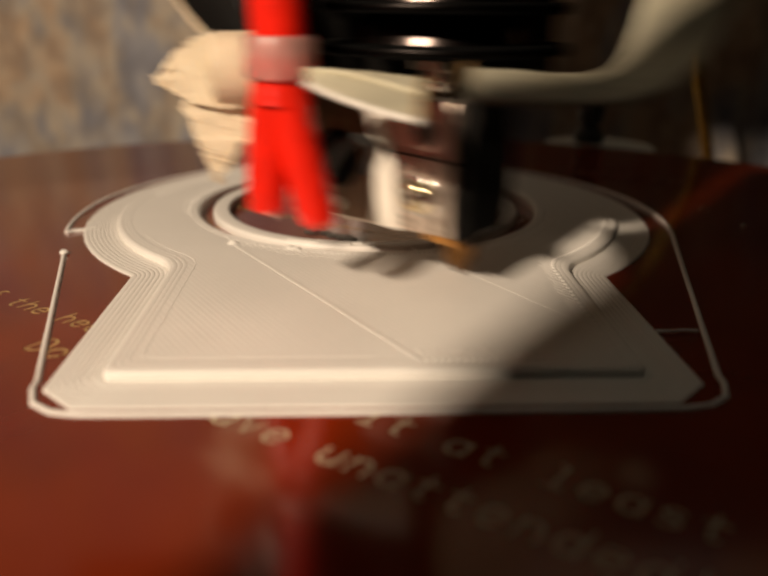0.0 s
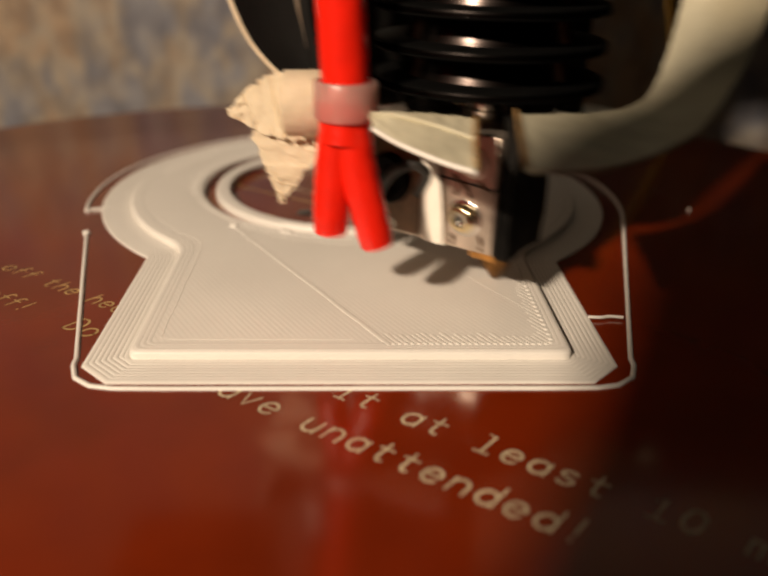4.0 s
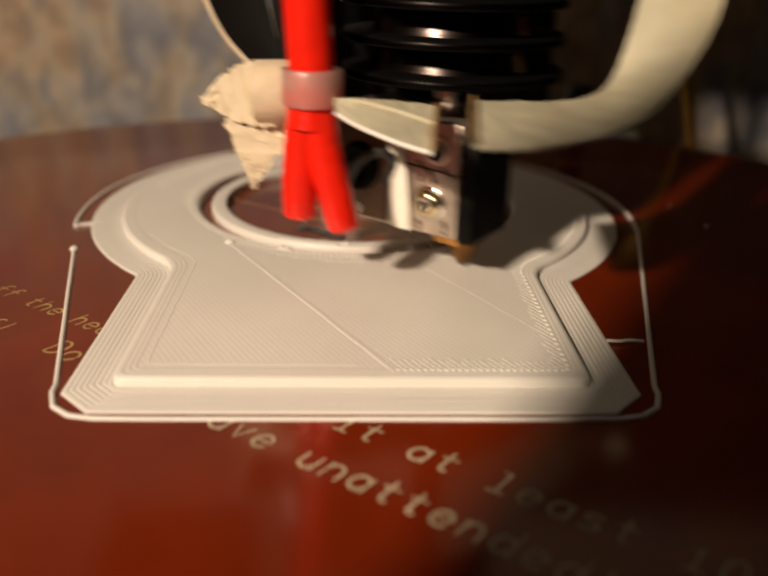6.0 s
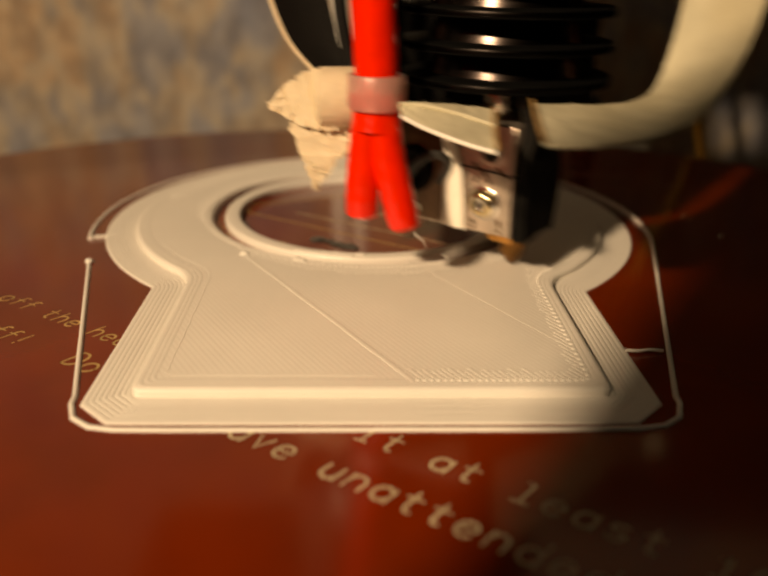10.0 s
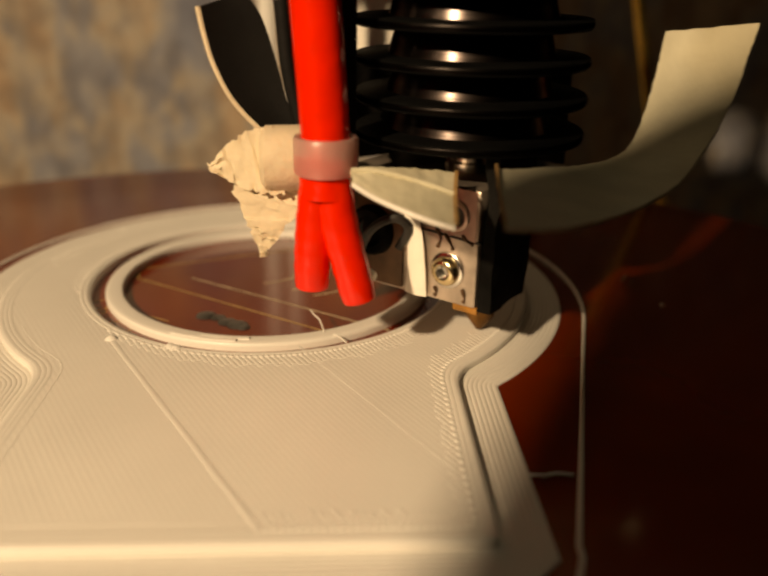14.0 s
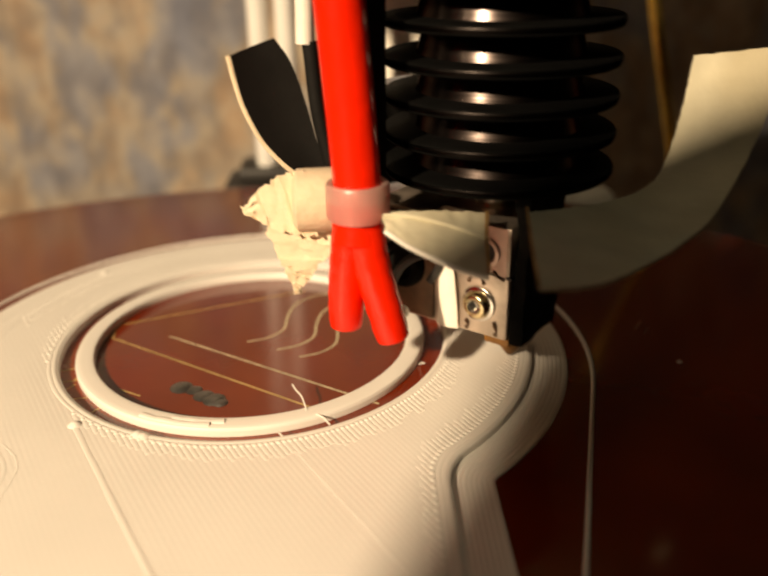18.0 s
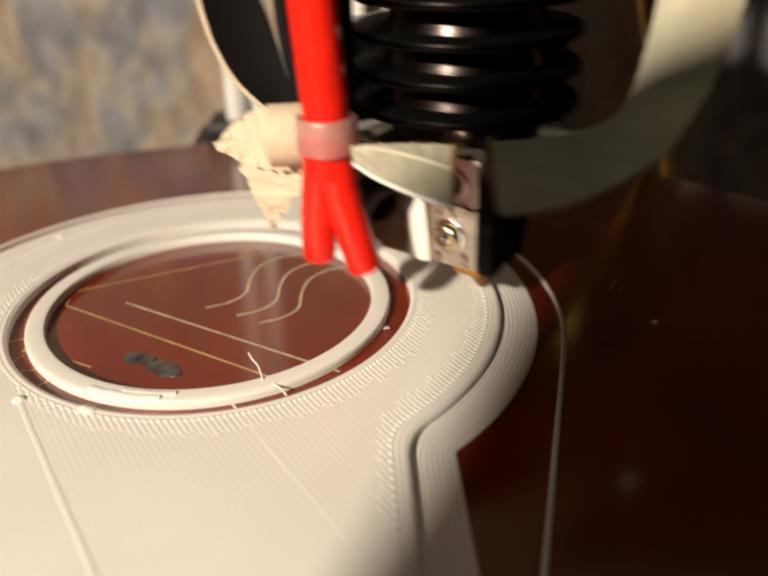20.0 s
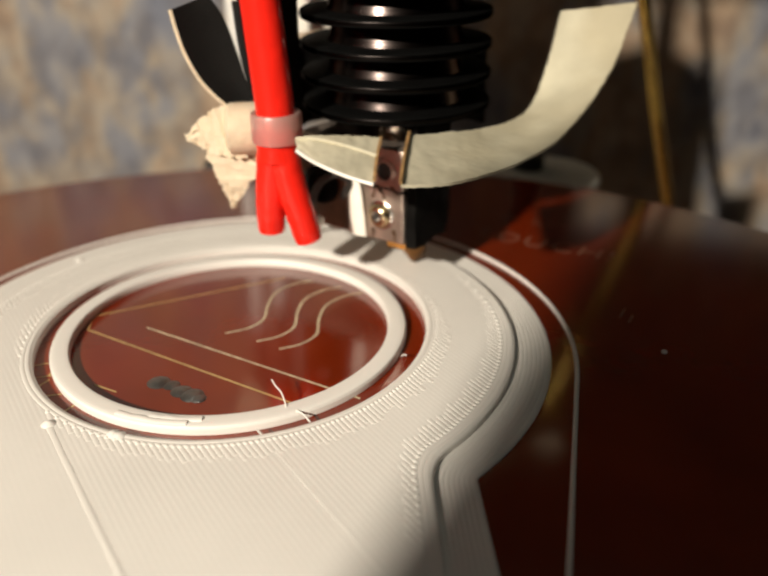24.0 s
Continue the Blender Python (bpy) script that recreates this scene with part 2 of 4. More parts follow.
def tube(bm, path, radii, seg=14, caps=True, squash=1.0):
    """A round tube along 3D points; radii is one number or one a point."""
    pts = [Vector(p) for p in path]
    rr = [radii] * len(pts) if isinstance(radii, (int, float)) else radii
    rings, side = [], None
    for i, p in enumerate(pts):
        d = (pts[min(i + 1, len(pts) - 1)] - pts[max(i - 1, 0)]).normalized()
        if side is None:
            side = d.cross(Vector((0, 1, 0.01)))
            if side.length < 0.1:
                side = d.cross(Vector((1, 0, 0)))
        side = (side - d * side.dot(d)).normalized()
        up = d.cross(side)
        rings.append([bm.verts.new(p + side * rr[i] * math.cos(2 * math.pi * k / seg) + up * rr[i] * squash * math.sin(2 * math.pi * k / seg))
                      for k in range(seg)])
    for a, b in zip(rings, rings[1:]):
        for k in range(seg):
            bm.faces.new((a[k], a[(k + 1) % seg], b[(k + 1) % seg], b[k]))
    if caps:
        for ring, flip in ((rings[0], 1), (rings[-1], -1)):
            bm.faces.new(ring[::flip])
    return bm


def spline(points, n=8):
    """Catmull-Rom through points of any dimension."""
    p = [Vector(q) for q in points]
    p = [p[0] * 2 - p[1], *p, p[-1] * 2 - p[-2]]
    out = []
    for i in range(1, len(p) - 2):
        for k in range(n):
            t = k / n
            out.append(0.5 * (2 * p[i] + (p[i + 1] - p[i - 1]) * t + (2 * p[i - 1] - 5 * p[i] + 4 * p[i + 1] - p[i + 2]) * t * t
                              + (3 * p[i] - p[i - 1] - 3 * p[i + 1] + p[i + 2]) * t ** 3))
    out.append(p[-2])
    return out


def sheet(bm, one, two, thick=0.25, cross=4, bulge=0.0, rough=0.0, seed=1):
    """A thin bent sheet between two edge curves with equally many points."""
    rnd = random.Random(seed)
    grid = []
    for a, b in zip(one, two):
        row = []
        for k in range(cross + 1):
            f = k / cross
            p = a.lerp(b, f) + Vector((0, -bulge * math.sin(math.pi * f), 0))
            row.append(p + Vector([rnd.uniform(-rough, rough) for _ in range(3)]))
        grid.append(row)
    top = [[bm.verts.new(p) for p in row] for row in grid]
    low = []
    for i, row in enumerate(grid):
        out = []
        for k, p in enumerate(row):
            du = grid[min(i + 1, len(grid) - 1)][k] - grid[max(i - 1, 0)][k]
            dv = grid[i][min(k + 1, cross)] - grid[i][max(k - 1, 0)]
            out.append(bm.verts.new(p + du.cross(dv).normalized() * thick))
        low.append(out)
    for g in (top, low):
        for i in range(len(g) - 1):
            for k in range(cross):
                bm.faces.new((g[i][k], g[i + 1][k], g[i + 1][k + 1], g[i][k + 1]))
    border = [(i, 0) for i in range(len(grid))] + [(len(grid) - 1, k) for k in range(1, cross + 1)]
    border += [(i, cross) for i in range(len(grid) - 2, -1, -1)] + [(0, k) for k in range(cross - 1, 0, -1)]
    for (i, k), (j, q) in zip(border, border[1:] + border[:1]):
        bm.faces.new((top[i][k], top[j][q], low[j][q], low[i][k]))
    return bm


# ---- the room round the printer ----
room = [("wall_back", -900, 190, -120, 900, 250, 900, M_PAPER, "mottled beige and grey blue wallpaper on the wall behind the printer"),
        ("wall_left", -960, -1400, -120, -900, 250, 900, M_NEAR_BLACK, "unseen side wall, near-black to hold back bounce light"),
        ("wall_right", 900, -1400, -120, 960, 250, 900, M_NEAR_BLACK, "unseen side wall, near-black to hold back bounce light"),
        ("wall_front", -900, -1460, -120, 900, -1400, 900, M_NEAR_BLACK, "unseen wall behind the filming position, near-black to hold back bounce light"),
        ("ceiling", -960, -1460, 900, 960, 250, 960, M_NEAR_BLACK, "unseen ceiling, near-black to hold back bounce light"),
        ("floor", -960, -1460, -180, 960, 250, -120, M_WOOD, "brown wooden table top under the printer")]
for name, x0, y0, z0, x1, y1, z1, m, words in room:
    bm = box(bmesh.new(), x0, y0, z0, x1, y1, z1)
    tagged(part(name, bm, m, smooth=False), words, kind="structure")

# ---- round heated bed ----
BED_X, BED_Y, BED_R = 0.0, 20.0, 92.0
bed = thing("print_bed", 0, 0, 0, "round glossy dark red heated bed with pale printed writing", "print bed")
bm = revolve(bmesh.new(), [(0, -4), (BED_R - 0.4, -4), (BED_R, -3.6), (BED_R, -0.4), (BED_R - 0.15, -0.1), (BED_R - 0.5, 0), (0, 0)], 160, (BED_X, BED_Y, 0))
part("bed_plate", bm, M_BED, bed)
bm = revolve(bmesh.new(), [(0, -12), (BED_R - 8, -12), (BED_R - 8, -4.02), (0, -4.02)], 80, (BED_X, BED_Y, 0))
part("bed_carrier", bm, M_DARK, bed, "dark carrier under the bed")
for k in range(3):
    a = radians(30 + 120 * k)
    bm = revolve(bmesh.new(), [(0, -119.9), (9, -119.9), (9, -12.02), (0, -12.02)], 16, (BED_X + 60 * math.cos(a), BED_Y + 60 * math.sin(a), 0))
    part("leg", bm, M_DARK, bed)


def lettering(name, words, x, y, size, turn, material, width=None, shear=0.0):
    cu = bpy.data.curves.new(name, "FONT")
    cu.body, cu.size, cu.extrude, cu.shear, cu.space_character = words, size * MM, 0.00001, shear, 1.12
    cu.offset = -0.00005
    ob = new(name, cu)
    bpy.context.view_layer.update()
    me = bpy.data.meshes.new_from_object(ob)
    bpy.data.objects.remove(ob)
    me.materials.clear()
    me.materials.append(material)
    txt = new(name, me)
    xs = [v.co.x for v in me.vertices]
    k = width * MM / (max(xs) - min(xs)) if width else 1.0
    for v in me.vertices:
        v.co.x = (v.co.x - min(xs)) * k
    txt.matrix_basis = pose(x * MM, y * MM, 0.012 * MM, 0, 0, turn)
    txt.parent = bed
    return txt

TURN = -35.2
ALONG, UP = (Vector((math.cos(radians(TURN + q)), math.sin(radians(TURN + q)))) for q in (0, 84))


def bow(cx, cy, rx, ry, a0, a1, n=12):
    """Part of an ellipse, in degrees."""
    return [(cx + rx * math.cos(radians(a0 + (a1 - a0) * k / n)), cy + ry * math.sin(radians(a0 + (a1 - a0) * k / n))) for k in range(n + 1)]


def glyph(c):
    """The pen strokes of one letter; x from 0 to 1, small letters 1 high, tall ones 1.5."""
    ring = bow(0.5, 0.5, 0.48, 0.5, 0, 360, 20)
    hook = [[(0.42, 1.42), (0.42, 0.3), *bow(0.68, 0.28, 0.26, 0.27, 180, 300, 6)], [(0.08, 0.98), (0.9, 0.98)]]
    return {"o": [ring], "a": [ring, [(0.97, 1.0), (0.97, 0.0)]], "d": [ring, [(0.97, 1.5), (0.97, 0.0)]],
            "e": [[(0.03, 0.52), (0.97, 0.52), *bow(0.5, 0.5, 0.48, 0.5, 8, 320, 16)]], "t": hook,
            "f": [[(0.38, 0.0), (0.38, 1.15), *bow(0.68, 1.2, 0.3, 0.28, 180, 60, 6)], [(0.05, 0.9), (0.85, 0.9)]],
            "h": [[(0.05, 0.0), (0.05, 1.5)], [(0.05, 0.55), *bow(0.5, 0.55, 0.45, 0.45, 180, 0, 10), (0.95, 0.0)]],
            "n": [[(0.05, 0.0), (0.05, 1.0)], [(0.05, 0.55), *bow(0.5, 0.55, 0.45, 0.45, 180, 0, 10), (0.95, 0.0)]],
            "m": [[(0.0, 0.0), (0.0, 1.0)], [(0.0, 0.6), *bow(0.25, 0.65, 0.25, 0.33, 180, 0, 8), (0.5, 0.0)], [(0.5, 0.6), *bow(0.75, 0.65, 0.25, 0.33, 180, 0, 8), (1.0, 0.0)]],
            "u": [[(0.05, 1.0), (0.05, 0.45), *bow(0.5, 0.45, 0.45, 0.45, 180, 360, 10), (0.95, 1.0)], [(0.95, 0.5), (0.95, 0.0)]],
            "v": [[(0.05, 1.0), (0.5, 0.0), (0.95, 1.0)]], "i": [[(0.2, 1.0), (0.5, 1.0), (0.5, 0.0)], [(0.15, 0.0), (0.85, 0.0)], [(0.48, 1.36), (0.52, 1.44)]],
            "l": [[(0.15, 1.5), (0.5, 1.5), (0.5, 0.0)], [(0.1, 0.0), (0.9, 0.0)]], "1": [[(0.15, 1.2), (0.5, 1.5), (0.5, 0.0)], [(0.1, 0.0), (0.9, 0.0)]],
            "s": [[*bow(0.52, 0.75, 0.4, 0.24, 30, 270, 9), *bow(0.48, 0.26, 0.42, 0.26, 90, -150, 9)]], "!": [[(0.4, 1.5), (0.4, 0.45)], [(0.4, 0.1), (0.4, 0.0)]],
            "0": [bow(0.5, 0.75, 0.46, 0.75, 0, 360, 20)], "D": [[(0.05, 0.0), (0.05, 1.5), (0.4, 1.5), *bow(0.4, 0.75, 0.55, 0.75, 90, -90, 12), (0.05, 0.0)]]}[c]


def pen(bm, points, width, z=0.012):
    """One pen stroke of even width with blunt round ends."""
    left, right = [], []
    first, last = (points[0] - points[1]).normalized() * width * 0.35, (points[-1] - points[-2]).normalized() * width * 0.35
    for q, p in enumerate(points):
        d = (points[min(q + 1, len(points) - 1)] - points[max(q - 1, 0)]).normalized()
        end = first if q == 0 else last if q == len(points) - 1 else Vector((0, 0))
        w = Vector((-d.y, d.x)) * width * (0.36 if end.length else 0.5)
        left.append(bm.verts.new((p.x + end.x + w.x, p.y + end.y + w.y, z)))
        right.append(bm.verts.new((p.x + end.x - w.x, p.y + end.y - w.y, z)))
    for q in range(len(points) - 1):
        bm.faces.new((left[q], right[q], right[q + 1], left[q + 1]))


def write(words, first, x, y, pitch, material, weight=0.26, size=1.0):
    """Letters at an even pitch along one printed line; first: the column of the first letter."""
    for k, c in enumerate(words):
        if c != " ":
            bm = bmesh.new()
            p = Vector((x, y)) + ALONG * pitch * (first + k)
            for q, line in enumerate(glyph(c)):
                pen(bm, [p + ALONG * (0.05 + u * 1.42) * size + UP * v * 1.62 * size for u, v in line], weight, 0.012 + 0.002 * q)
            part("letter", bm, material, bed, smooth=False)


write("it at least 10 m", -3, 3.5, -9.15, 2.16, M_SILK)
write("ave unattended!", -4, -4.35, -10.0, 2.16, M_SILK)
write("off the hea", 0, -38.9, 20.8, 1.78, M_GOLD, 0.22, 0.84)
write("off!", 0, -38.1, 13.9, 1.78, M_GOLD, 0.22, 0.84)
write("Do", 0, -27.7, 6.75, 2.1, M_GOLD, 0.24)
# letters and bars at the far right, their ink darkened for shade
for k, c in enumerate("TOUCH!"):
    lettering("letter", c, 30.8 + 3.35 * k, 76.9 - 2.05 * k, 4.6, -31.5, M_SHADED_INK, 0.7 if c == "!" else 2.9)
for k, c in enumerate("DO NOT"):
    if c != " ":
        lettering("letter", c, 35.2 + 1.75 * k, 83.4 - 1.07 * k, 2.6, -31.5, M_SHADED_INK, 1.4)
for a, w, h in ((0, 2.6, 0.3), (1.2, 2.0, 0.3)):
    bm = box(bmesh.new(), 0, 0, 0, w, h, 0.012)
    bar = part("marking", bm, M_SHADED_INK, bed, smooth=False)
    bar.matrix_basis = pose((44.5 + a * 0.55) * MM, (50.5 - a) * MM, 0.012 * MM, 0, 0, 58)


def stroke(points, width, material, name="marking", z=0.012):
    """A thin printed line on the bed."""
    bm = bmesh.new()
    left, right = [], []
    for i, p in enumerate(points):
        d = (points[min(i + 1, len(points) - 1)] - points[max(i - 1, 0)]).normalized()
        s = Vector((-d.y, d.x)) * width / 2
        left.append(bm.verts.new((p.x + s.x, p.y + s.y, z)))
        right.append(bm.verts.new((p.x - s.x, p.y - s.y, z)))
    for i in range(len(points) - 1):
        bm.faces.new((left[i], right[i], right[i + 1], left[i + 1]))
    return part(name, bm, material, bed, smooth=False)


def sine(x, y):
    return spline([Vector((x + a, y + b)) for a, b in ((0, 0), (2.4, 1.0), (4.0, 3.1), (4.2, 6.6), (5.0, 10.0), (7.2, 12.3), (9.4, 13.0))], 6)


for x, y in ((-0.85, 50.05), (2.8, 47.95), (5.4, 46.1)):
    stroke(sine(x, y), 0.3, M_SILK)
stroke([Vector((-16.7, 51.9)), Vector((8.0, 35.2))], 0.27, M_GOLD)
stroke([Vector((-10.1, 52.0)), Vector((14.0, 36.0))], 0.27, M_SILK)
stroke([Vector((-17.0, 55.2)), Vector((5.0, 64.1))], 0.25, M_GOLD)
stroke([Vector((-16.7, 51.9)), Vector((-17.0, 55.2))], 0.2, M_GOLD)
for x, y, a in ((-20.3, 44.4, 15), (-19.2, 42.0, 10), (-18.5, 40.2, 60), (-16.4, 38.6, 10), (-14.0, 36.4, 55), (-11.6, 39.5, -30), (-17.8, 43.6, 75)):
    d = Vector((math.cos(radians(a)), math.sin(radians(a)))) * 1.5
    stroke([Vector((x, y)) - d, Vector((x, y)) + d], 0.2, M_GOLD)

# solder blob and its two pads inside the ring
solder = thing("solder_joint", 0, 0, 0, "dull grey smear of solder on the red bed inside the ring", "solder")
bm = bmesh.new()
for x, y, r, h in ((-6.4, 40.2, 1.2, 0.35), (-5.0, 39.6, 0.9, 0.25), (-3.8, 38.4, 1.1, 0.3), (-2.6, 37.6, 1.2, 0.4), (-1.9, 37.0, 0.8, 0.3)):
    revolve(bm, [(0, h), (r * 0.5, h * 0.85), (r * 0.85, h * 0.4), (r, 0.012)], 14, (x, y, 0))
part("blob", bm, M_SOLDER, solder)

# ---- the print: outline helpers ----
HALF, DISC_X, DISC_Y, DISC_R, HOLE_X, HOLE_Y, HOLE_R, TOP = 19.75, 0.35, 49.1, 30.93, 0.3, 50.6, 21.5, 1.0


def outline(d, corner, fillet):
    """The keyhole outline moved outwards by d: a rectangle joined to a disc. Counter-clockwise."""
    def bend(a, b, c, n=7):
        return [a.lerp(b, k / n).lerp(b.lerp(c, k / n), k / n) for k in range(n + 1)]

    def half(cx):
        w, r, low = HALF + d, DISC_R + d, 0.15 - d
        ny = DISC_Y - math.sqrt(r * r - (w - cx) ** 2)
        start = math.atan2(ny - DISC_Y, w - cx) + fillet / r

        def arc(a):
            return Vector((cx + r * math.cos(a), DISC_Y + r * math.sin(a)))

        out = [Vector((x, low)) for x in (0, w * 0.25, w * 0.5, w * 0.75)]
        out += bend(Vector((w - corner, low)), Vector((w, low)), Vector((w, low + corner)), 4 if d < 0.5 else 1)   # the brim cuts its corners straight
        out += [Vector((w, low + corner + (ny - fillet - low - corner) * k / 6)) for k in range(1, 6)]
        out += bend(Vector((w, ny - fillet)), Vector((w, ny)), arc(start), 7)
        return out + [arc(start + (math.pi / 2 - start) * k / 60) for k in range(1, 61)]

    return half(DISC_X) + [Vector((-p.x, p.y)) for p in half(-DISC_X)[-2:0:-1]]


def ring_points(r, n=140, cx=HOLE_X, cy=HOLE_Y):
    return [Vector((cx + r * math.cos(2 * math.pi * k / n), cy + r * math.sin(2 * math.pi * k / n))) for k in range(n)]


def bead(bm, points, width, z0, height, closed=True, wobble=0.0, seed=3):
    """An extruded strand with a rounded top laid along flat points."""
    rnd = random.Random(seed)
    n = len(points)
    prof = ((-0.5, 0.0), (-0.46, 0.55), (-0.25, 0.93), (0.0, 1.0), (0.25, 0.93), (0.46, 0.55), (0.5, 0.0))
    rows = []
    for i, p in enumerate(points):
        a = points[(i - 1) % n] if closed or i else p
        b = points[(i + 1) % n] if closed or i < n - 1 else p
        d = (b - a).normalized()
        s = Vector((d.y, -d.x))
        j = rnd.uniform(-wobble, wobble)
        k = 1 + rnd.uniform(-wobble, wobble) * 2
        rows.append([bm.verts.new((p.x + s.x * (u * width * k + j), p.y + s.y * (u * width * k + j), z0 + v * height * k)) for u, v in prof])
    pairs = list(zip(rows, rows[1:])) + ([(rows[-1], rows[0])] if closed else [])
    for a, b in pairs:
        for k in range(len(prof) - 1):
            bm.faces.new((a[k], b[k], b[k + 1], a[k + 1]))
    if not closed:
        bm.faces.new(rows[0])
        bm.faces.new(rows[-1][::-1])
    return bm


plate = thing("printed_plate", 0, 0, 0, "white plastic keyhole-shaped print with brim on the red bed", "printed part")

# body: stacked wall strands, then the flat top with its hole
bm = bmesh.new()
loops = []
for d, z in ((0.0, 0.03), (0.04, 0.13), (0.0, 0.22), (0.03, 0.34), (0.0, 0.42), (0.03, 0.54), (0.0, 0.62), (0.0, 0.76), (-0.06, 0.88), (-0.2, 0.96), (-0.45, TOP)):
    loops.append([bm.verts.new((p.x, p.y, z)) for p in outline(d, 1.0, 3.2)])
for a, b in zip(loops, loops[1:]):
    for k in range(len(a)):
        j = (k + 1) % len(a)
        bm.faces.new((a[k], a[j], b[j], b[k]))
inner = []
for r, z in ((HOLE_R + 0.45, TOP), (HOLE_R + 0.15, 0.95), (HOLE_R, 0.85), (HOLE_R + 0.03, 0.6), (HOLE_R, 0.4), (HOLE_R + 0.03, 0.2), (HOLE_R, 0.03)):
    inner.append([bm.verts.new((p.x, p.y, z)) for p in ring_points(r)])
for a, b in zip(inner, inner[1:]):
    for k in range(len(a)):
        j = (k + 1) % len(a)
        bm.faces.new((a[k], a[j], b[j], b[k]))
es = [bm.edges.get((l[k], l[(k + 1) % len(l)])) for l in (loops[-1], inner[0]) for k in range(len(l))]
bmesh.ops.triangle_fill(bm, use_beauty=True, edges=es)
part("body", bm, M_PLA, plate)

# wall strands on the top layer
for d in (-0.55, -1.0, -1.45):
    part("perimeter_line", bead(bmesh.new(), outline(d, 0.8, 3.0), 0.46, TOP - 0.02, 0.042, wobble=0.012), M_PLA, plate)
for r in (HOLE_R + 0.5, HOLE_R + 0.95):
    part("perimeter_line", bead(bmesh.new(), ring_points(r), 0.46, TOP - 0.02, 0.075, wobble=0.012, seed=8), M_PLA, plate)

# brim loops, one strand each
for k in range(8):
    d = 0.26 + 0.455 * k
    part("brim_loop", bead(bmesh.new(), outline(d, 0.9 + d * 0.5, max(0.5, 3.0 - d * 0.7)), 0.78, 0.0, 0.27 - 0.008 * k, wobble=0.015, seed=20 + k), M_PLA, plate)


def spans(origin, way, polys):
    """Stretches of a straight line that lie inside an even-odd set of outlines."""
    cuts = []
    for poly in polys:
        for a, b in zip(poly, poly[1:] + poly[:1]):
            e = b - a
            den = way.x * e.y - way.y * e.x
            if abs(den) > 1e-9:
                q = a - origin
                s, u = (q.x * e.y - q.y * e.x) / den, (q.x * way.y - q.y * way.x) / den
                if 0 <= u < 1:
                    cuts.append(s)
    cuts.sort()
    return list(zip(cuts[::2], cuts[1::2]))


# top infill, laid in strands that run the way the nozzle swings
ANGLE = radians(120.4)
WAY, SIDE = Vector((math.cos(ANGLE), math.sin(ANGLE))), Vector((math.sin(ANGLE), -math.cos(ANGLE)))
SEAM = SIDE.dot(Vector((3.4, 1.6)))
bounds = [outline(-1.6, 0.8, 2.8), ring_points(HOLE_R + 1.25)]
rnd = random.Random(5)
fresh, old = bmesh.new(), bmesh.new()
s = -70.0
while s < 75.0:
    for a, b in spans(SIDE * s, WAY, bounds):
        if b - a < 0.6:
            continue
        right = s > SEAM
        side = SIDE * (s + rnd.uniform(-0.02, 0.02))
        cuts = [a - 0.12, b + 0.12] if not right or b - a < 5 else [a - 0.12, a + rnd.uniform(1.4, 2.4), b - rnd.uniform(1.6, 2.6), b + 0.12]
        for k, (p, q) in enumerate(zip(cuts, cuts[1:])):
            n = max(2, int((q - p) / 4))
            pts = [side + WAY * (p + (q - p) * j / n) for j in range(n + 1)]
            end = right and (len(cuts) == 2 or k != 1)
            low, high = (0.02, 0.052) if end else ((0.006, 0.0078) if right else (0.004, 0.0043))
            bead(fresh if right else old, pts, 0.47, TOP - low, high + rnd.uniform(-0.015, 0.015) * high, closed=False, wobble=0.012, seed=rnd.randrange(999))
        if right:
            for e in (a - 0.1, b + 0.1):
                e = side + WAY * e
                revolve(fresh, [(0, 0.12), (0.16, 0.1), (0.28, 0.0)], 6, (e.x, e.y, TOP - 0.01))
    s += 0.5
tagged(part("top_infill", fresh, M_PLA, plate, "fresh hatched strands"), kind="stuff")
tagged(part("smooth_infill", old, M_PLA, plate, "smoother hatched strands"), kind="stuff")
part("seam_ridge", bead(bmesh.new(), [Vector((3.4, 1.35)).lerp(Vector((-14.75, 32.15)), k / 14) for k in range(15)], 0.56, TOP - 0.01, 0.062, closed=False, wobble=0.04), M_PLA, plate,
     "raised seam line")
part("seam_ridge", bead(bmesh.new(), [Vector((17.2, 9.0)).lerp(Vector((4.5, 30.2)), k / 14) for k in range(15)], 0.22, TOP - 0.005, 0.024, closed=False, wobble=0.05), M_PLA, plate,
     "faint seam line")
edge = [p for p in outline(-2.35, 0.7, 2.6) if p.x < 3.2 and p.y < 36.0]
edge = [p for p in edge if p.x >= 0] + [p for p in edge if p.x < 0]
edge.sort(key=lambda p: (0, -p.x) if p.y < 2.6 and p.x > -16.8 else (1, p.y))
edge = [a.lerp(b, f / 6) for a, b in zip(edge, edge[1:]) for f in range(6)]
part("border_line", bead(bmesh.new(), edge, 0.14, TOP - 0.005, 0.032, closed=False, wobble=0.07, seed=31), M_PLA, plate, "uneven line between border and infill")
for x, y, h in ((-14.7, 32.2, 0.4), (-8.4, 30.3, 0.35), (-7.8, 30.0, 0.3), (-22.5, 69.5, 0.25)):
    part("bump", revolve(bmesh.new(), [(0, h), (0.3, h * 0.8), (0.55, h * 0.3), (0.7, 0)], 10, (x, y, TOP)), M_PLA, plate)

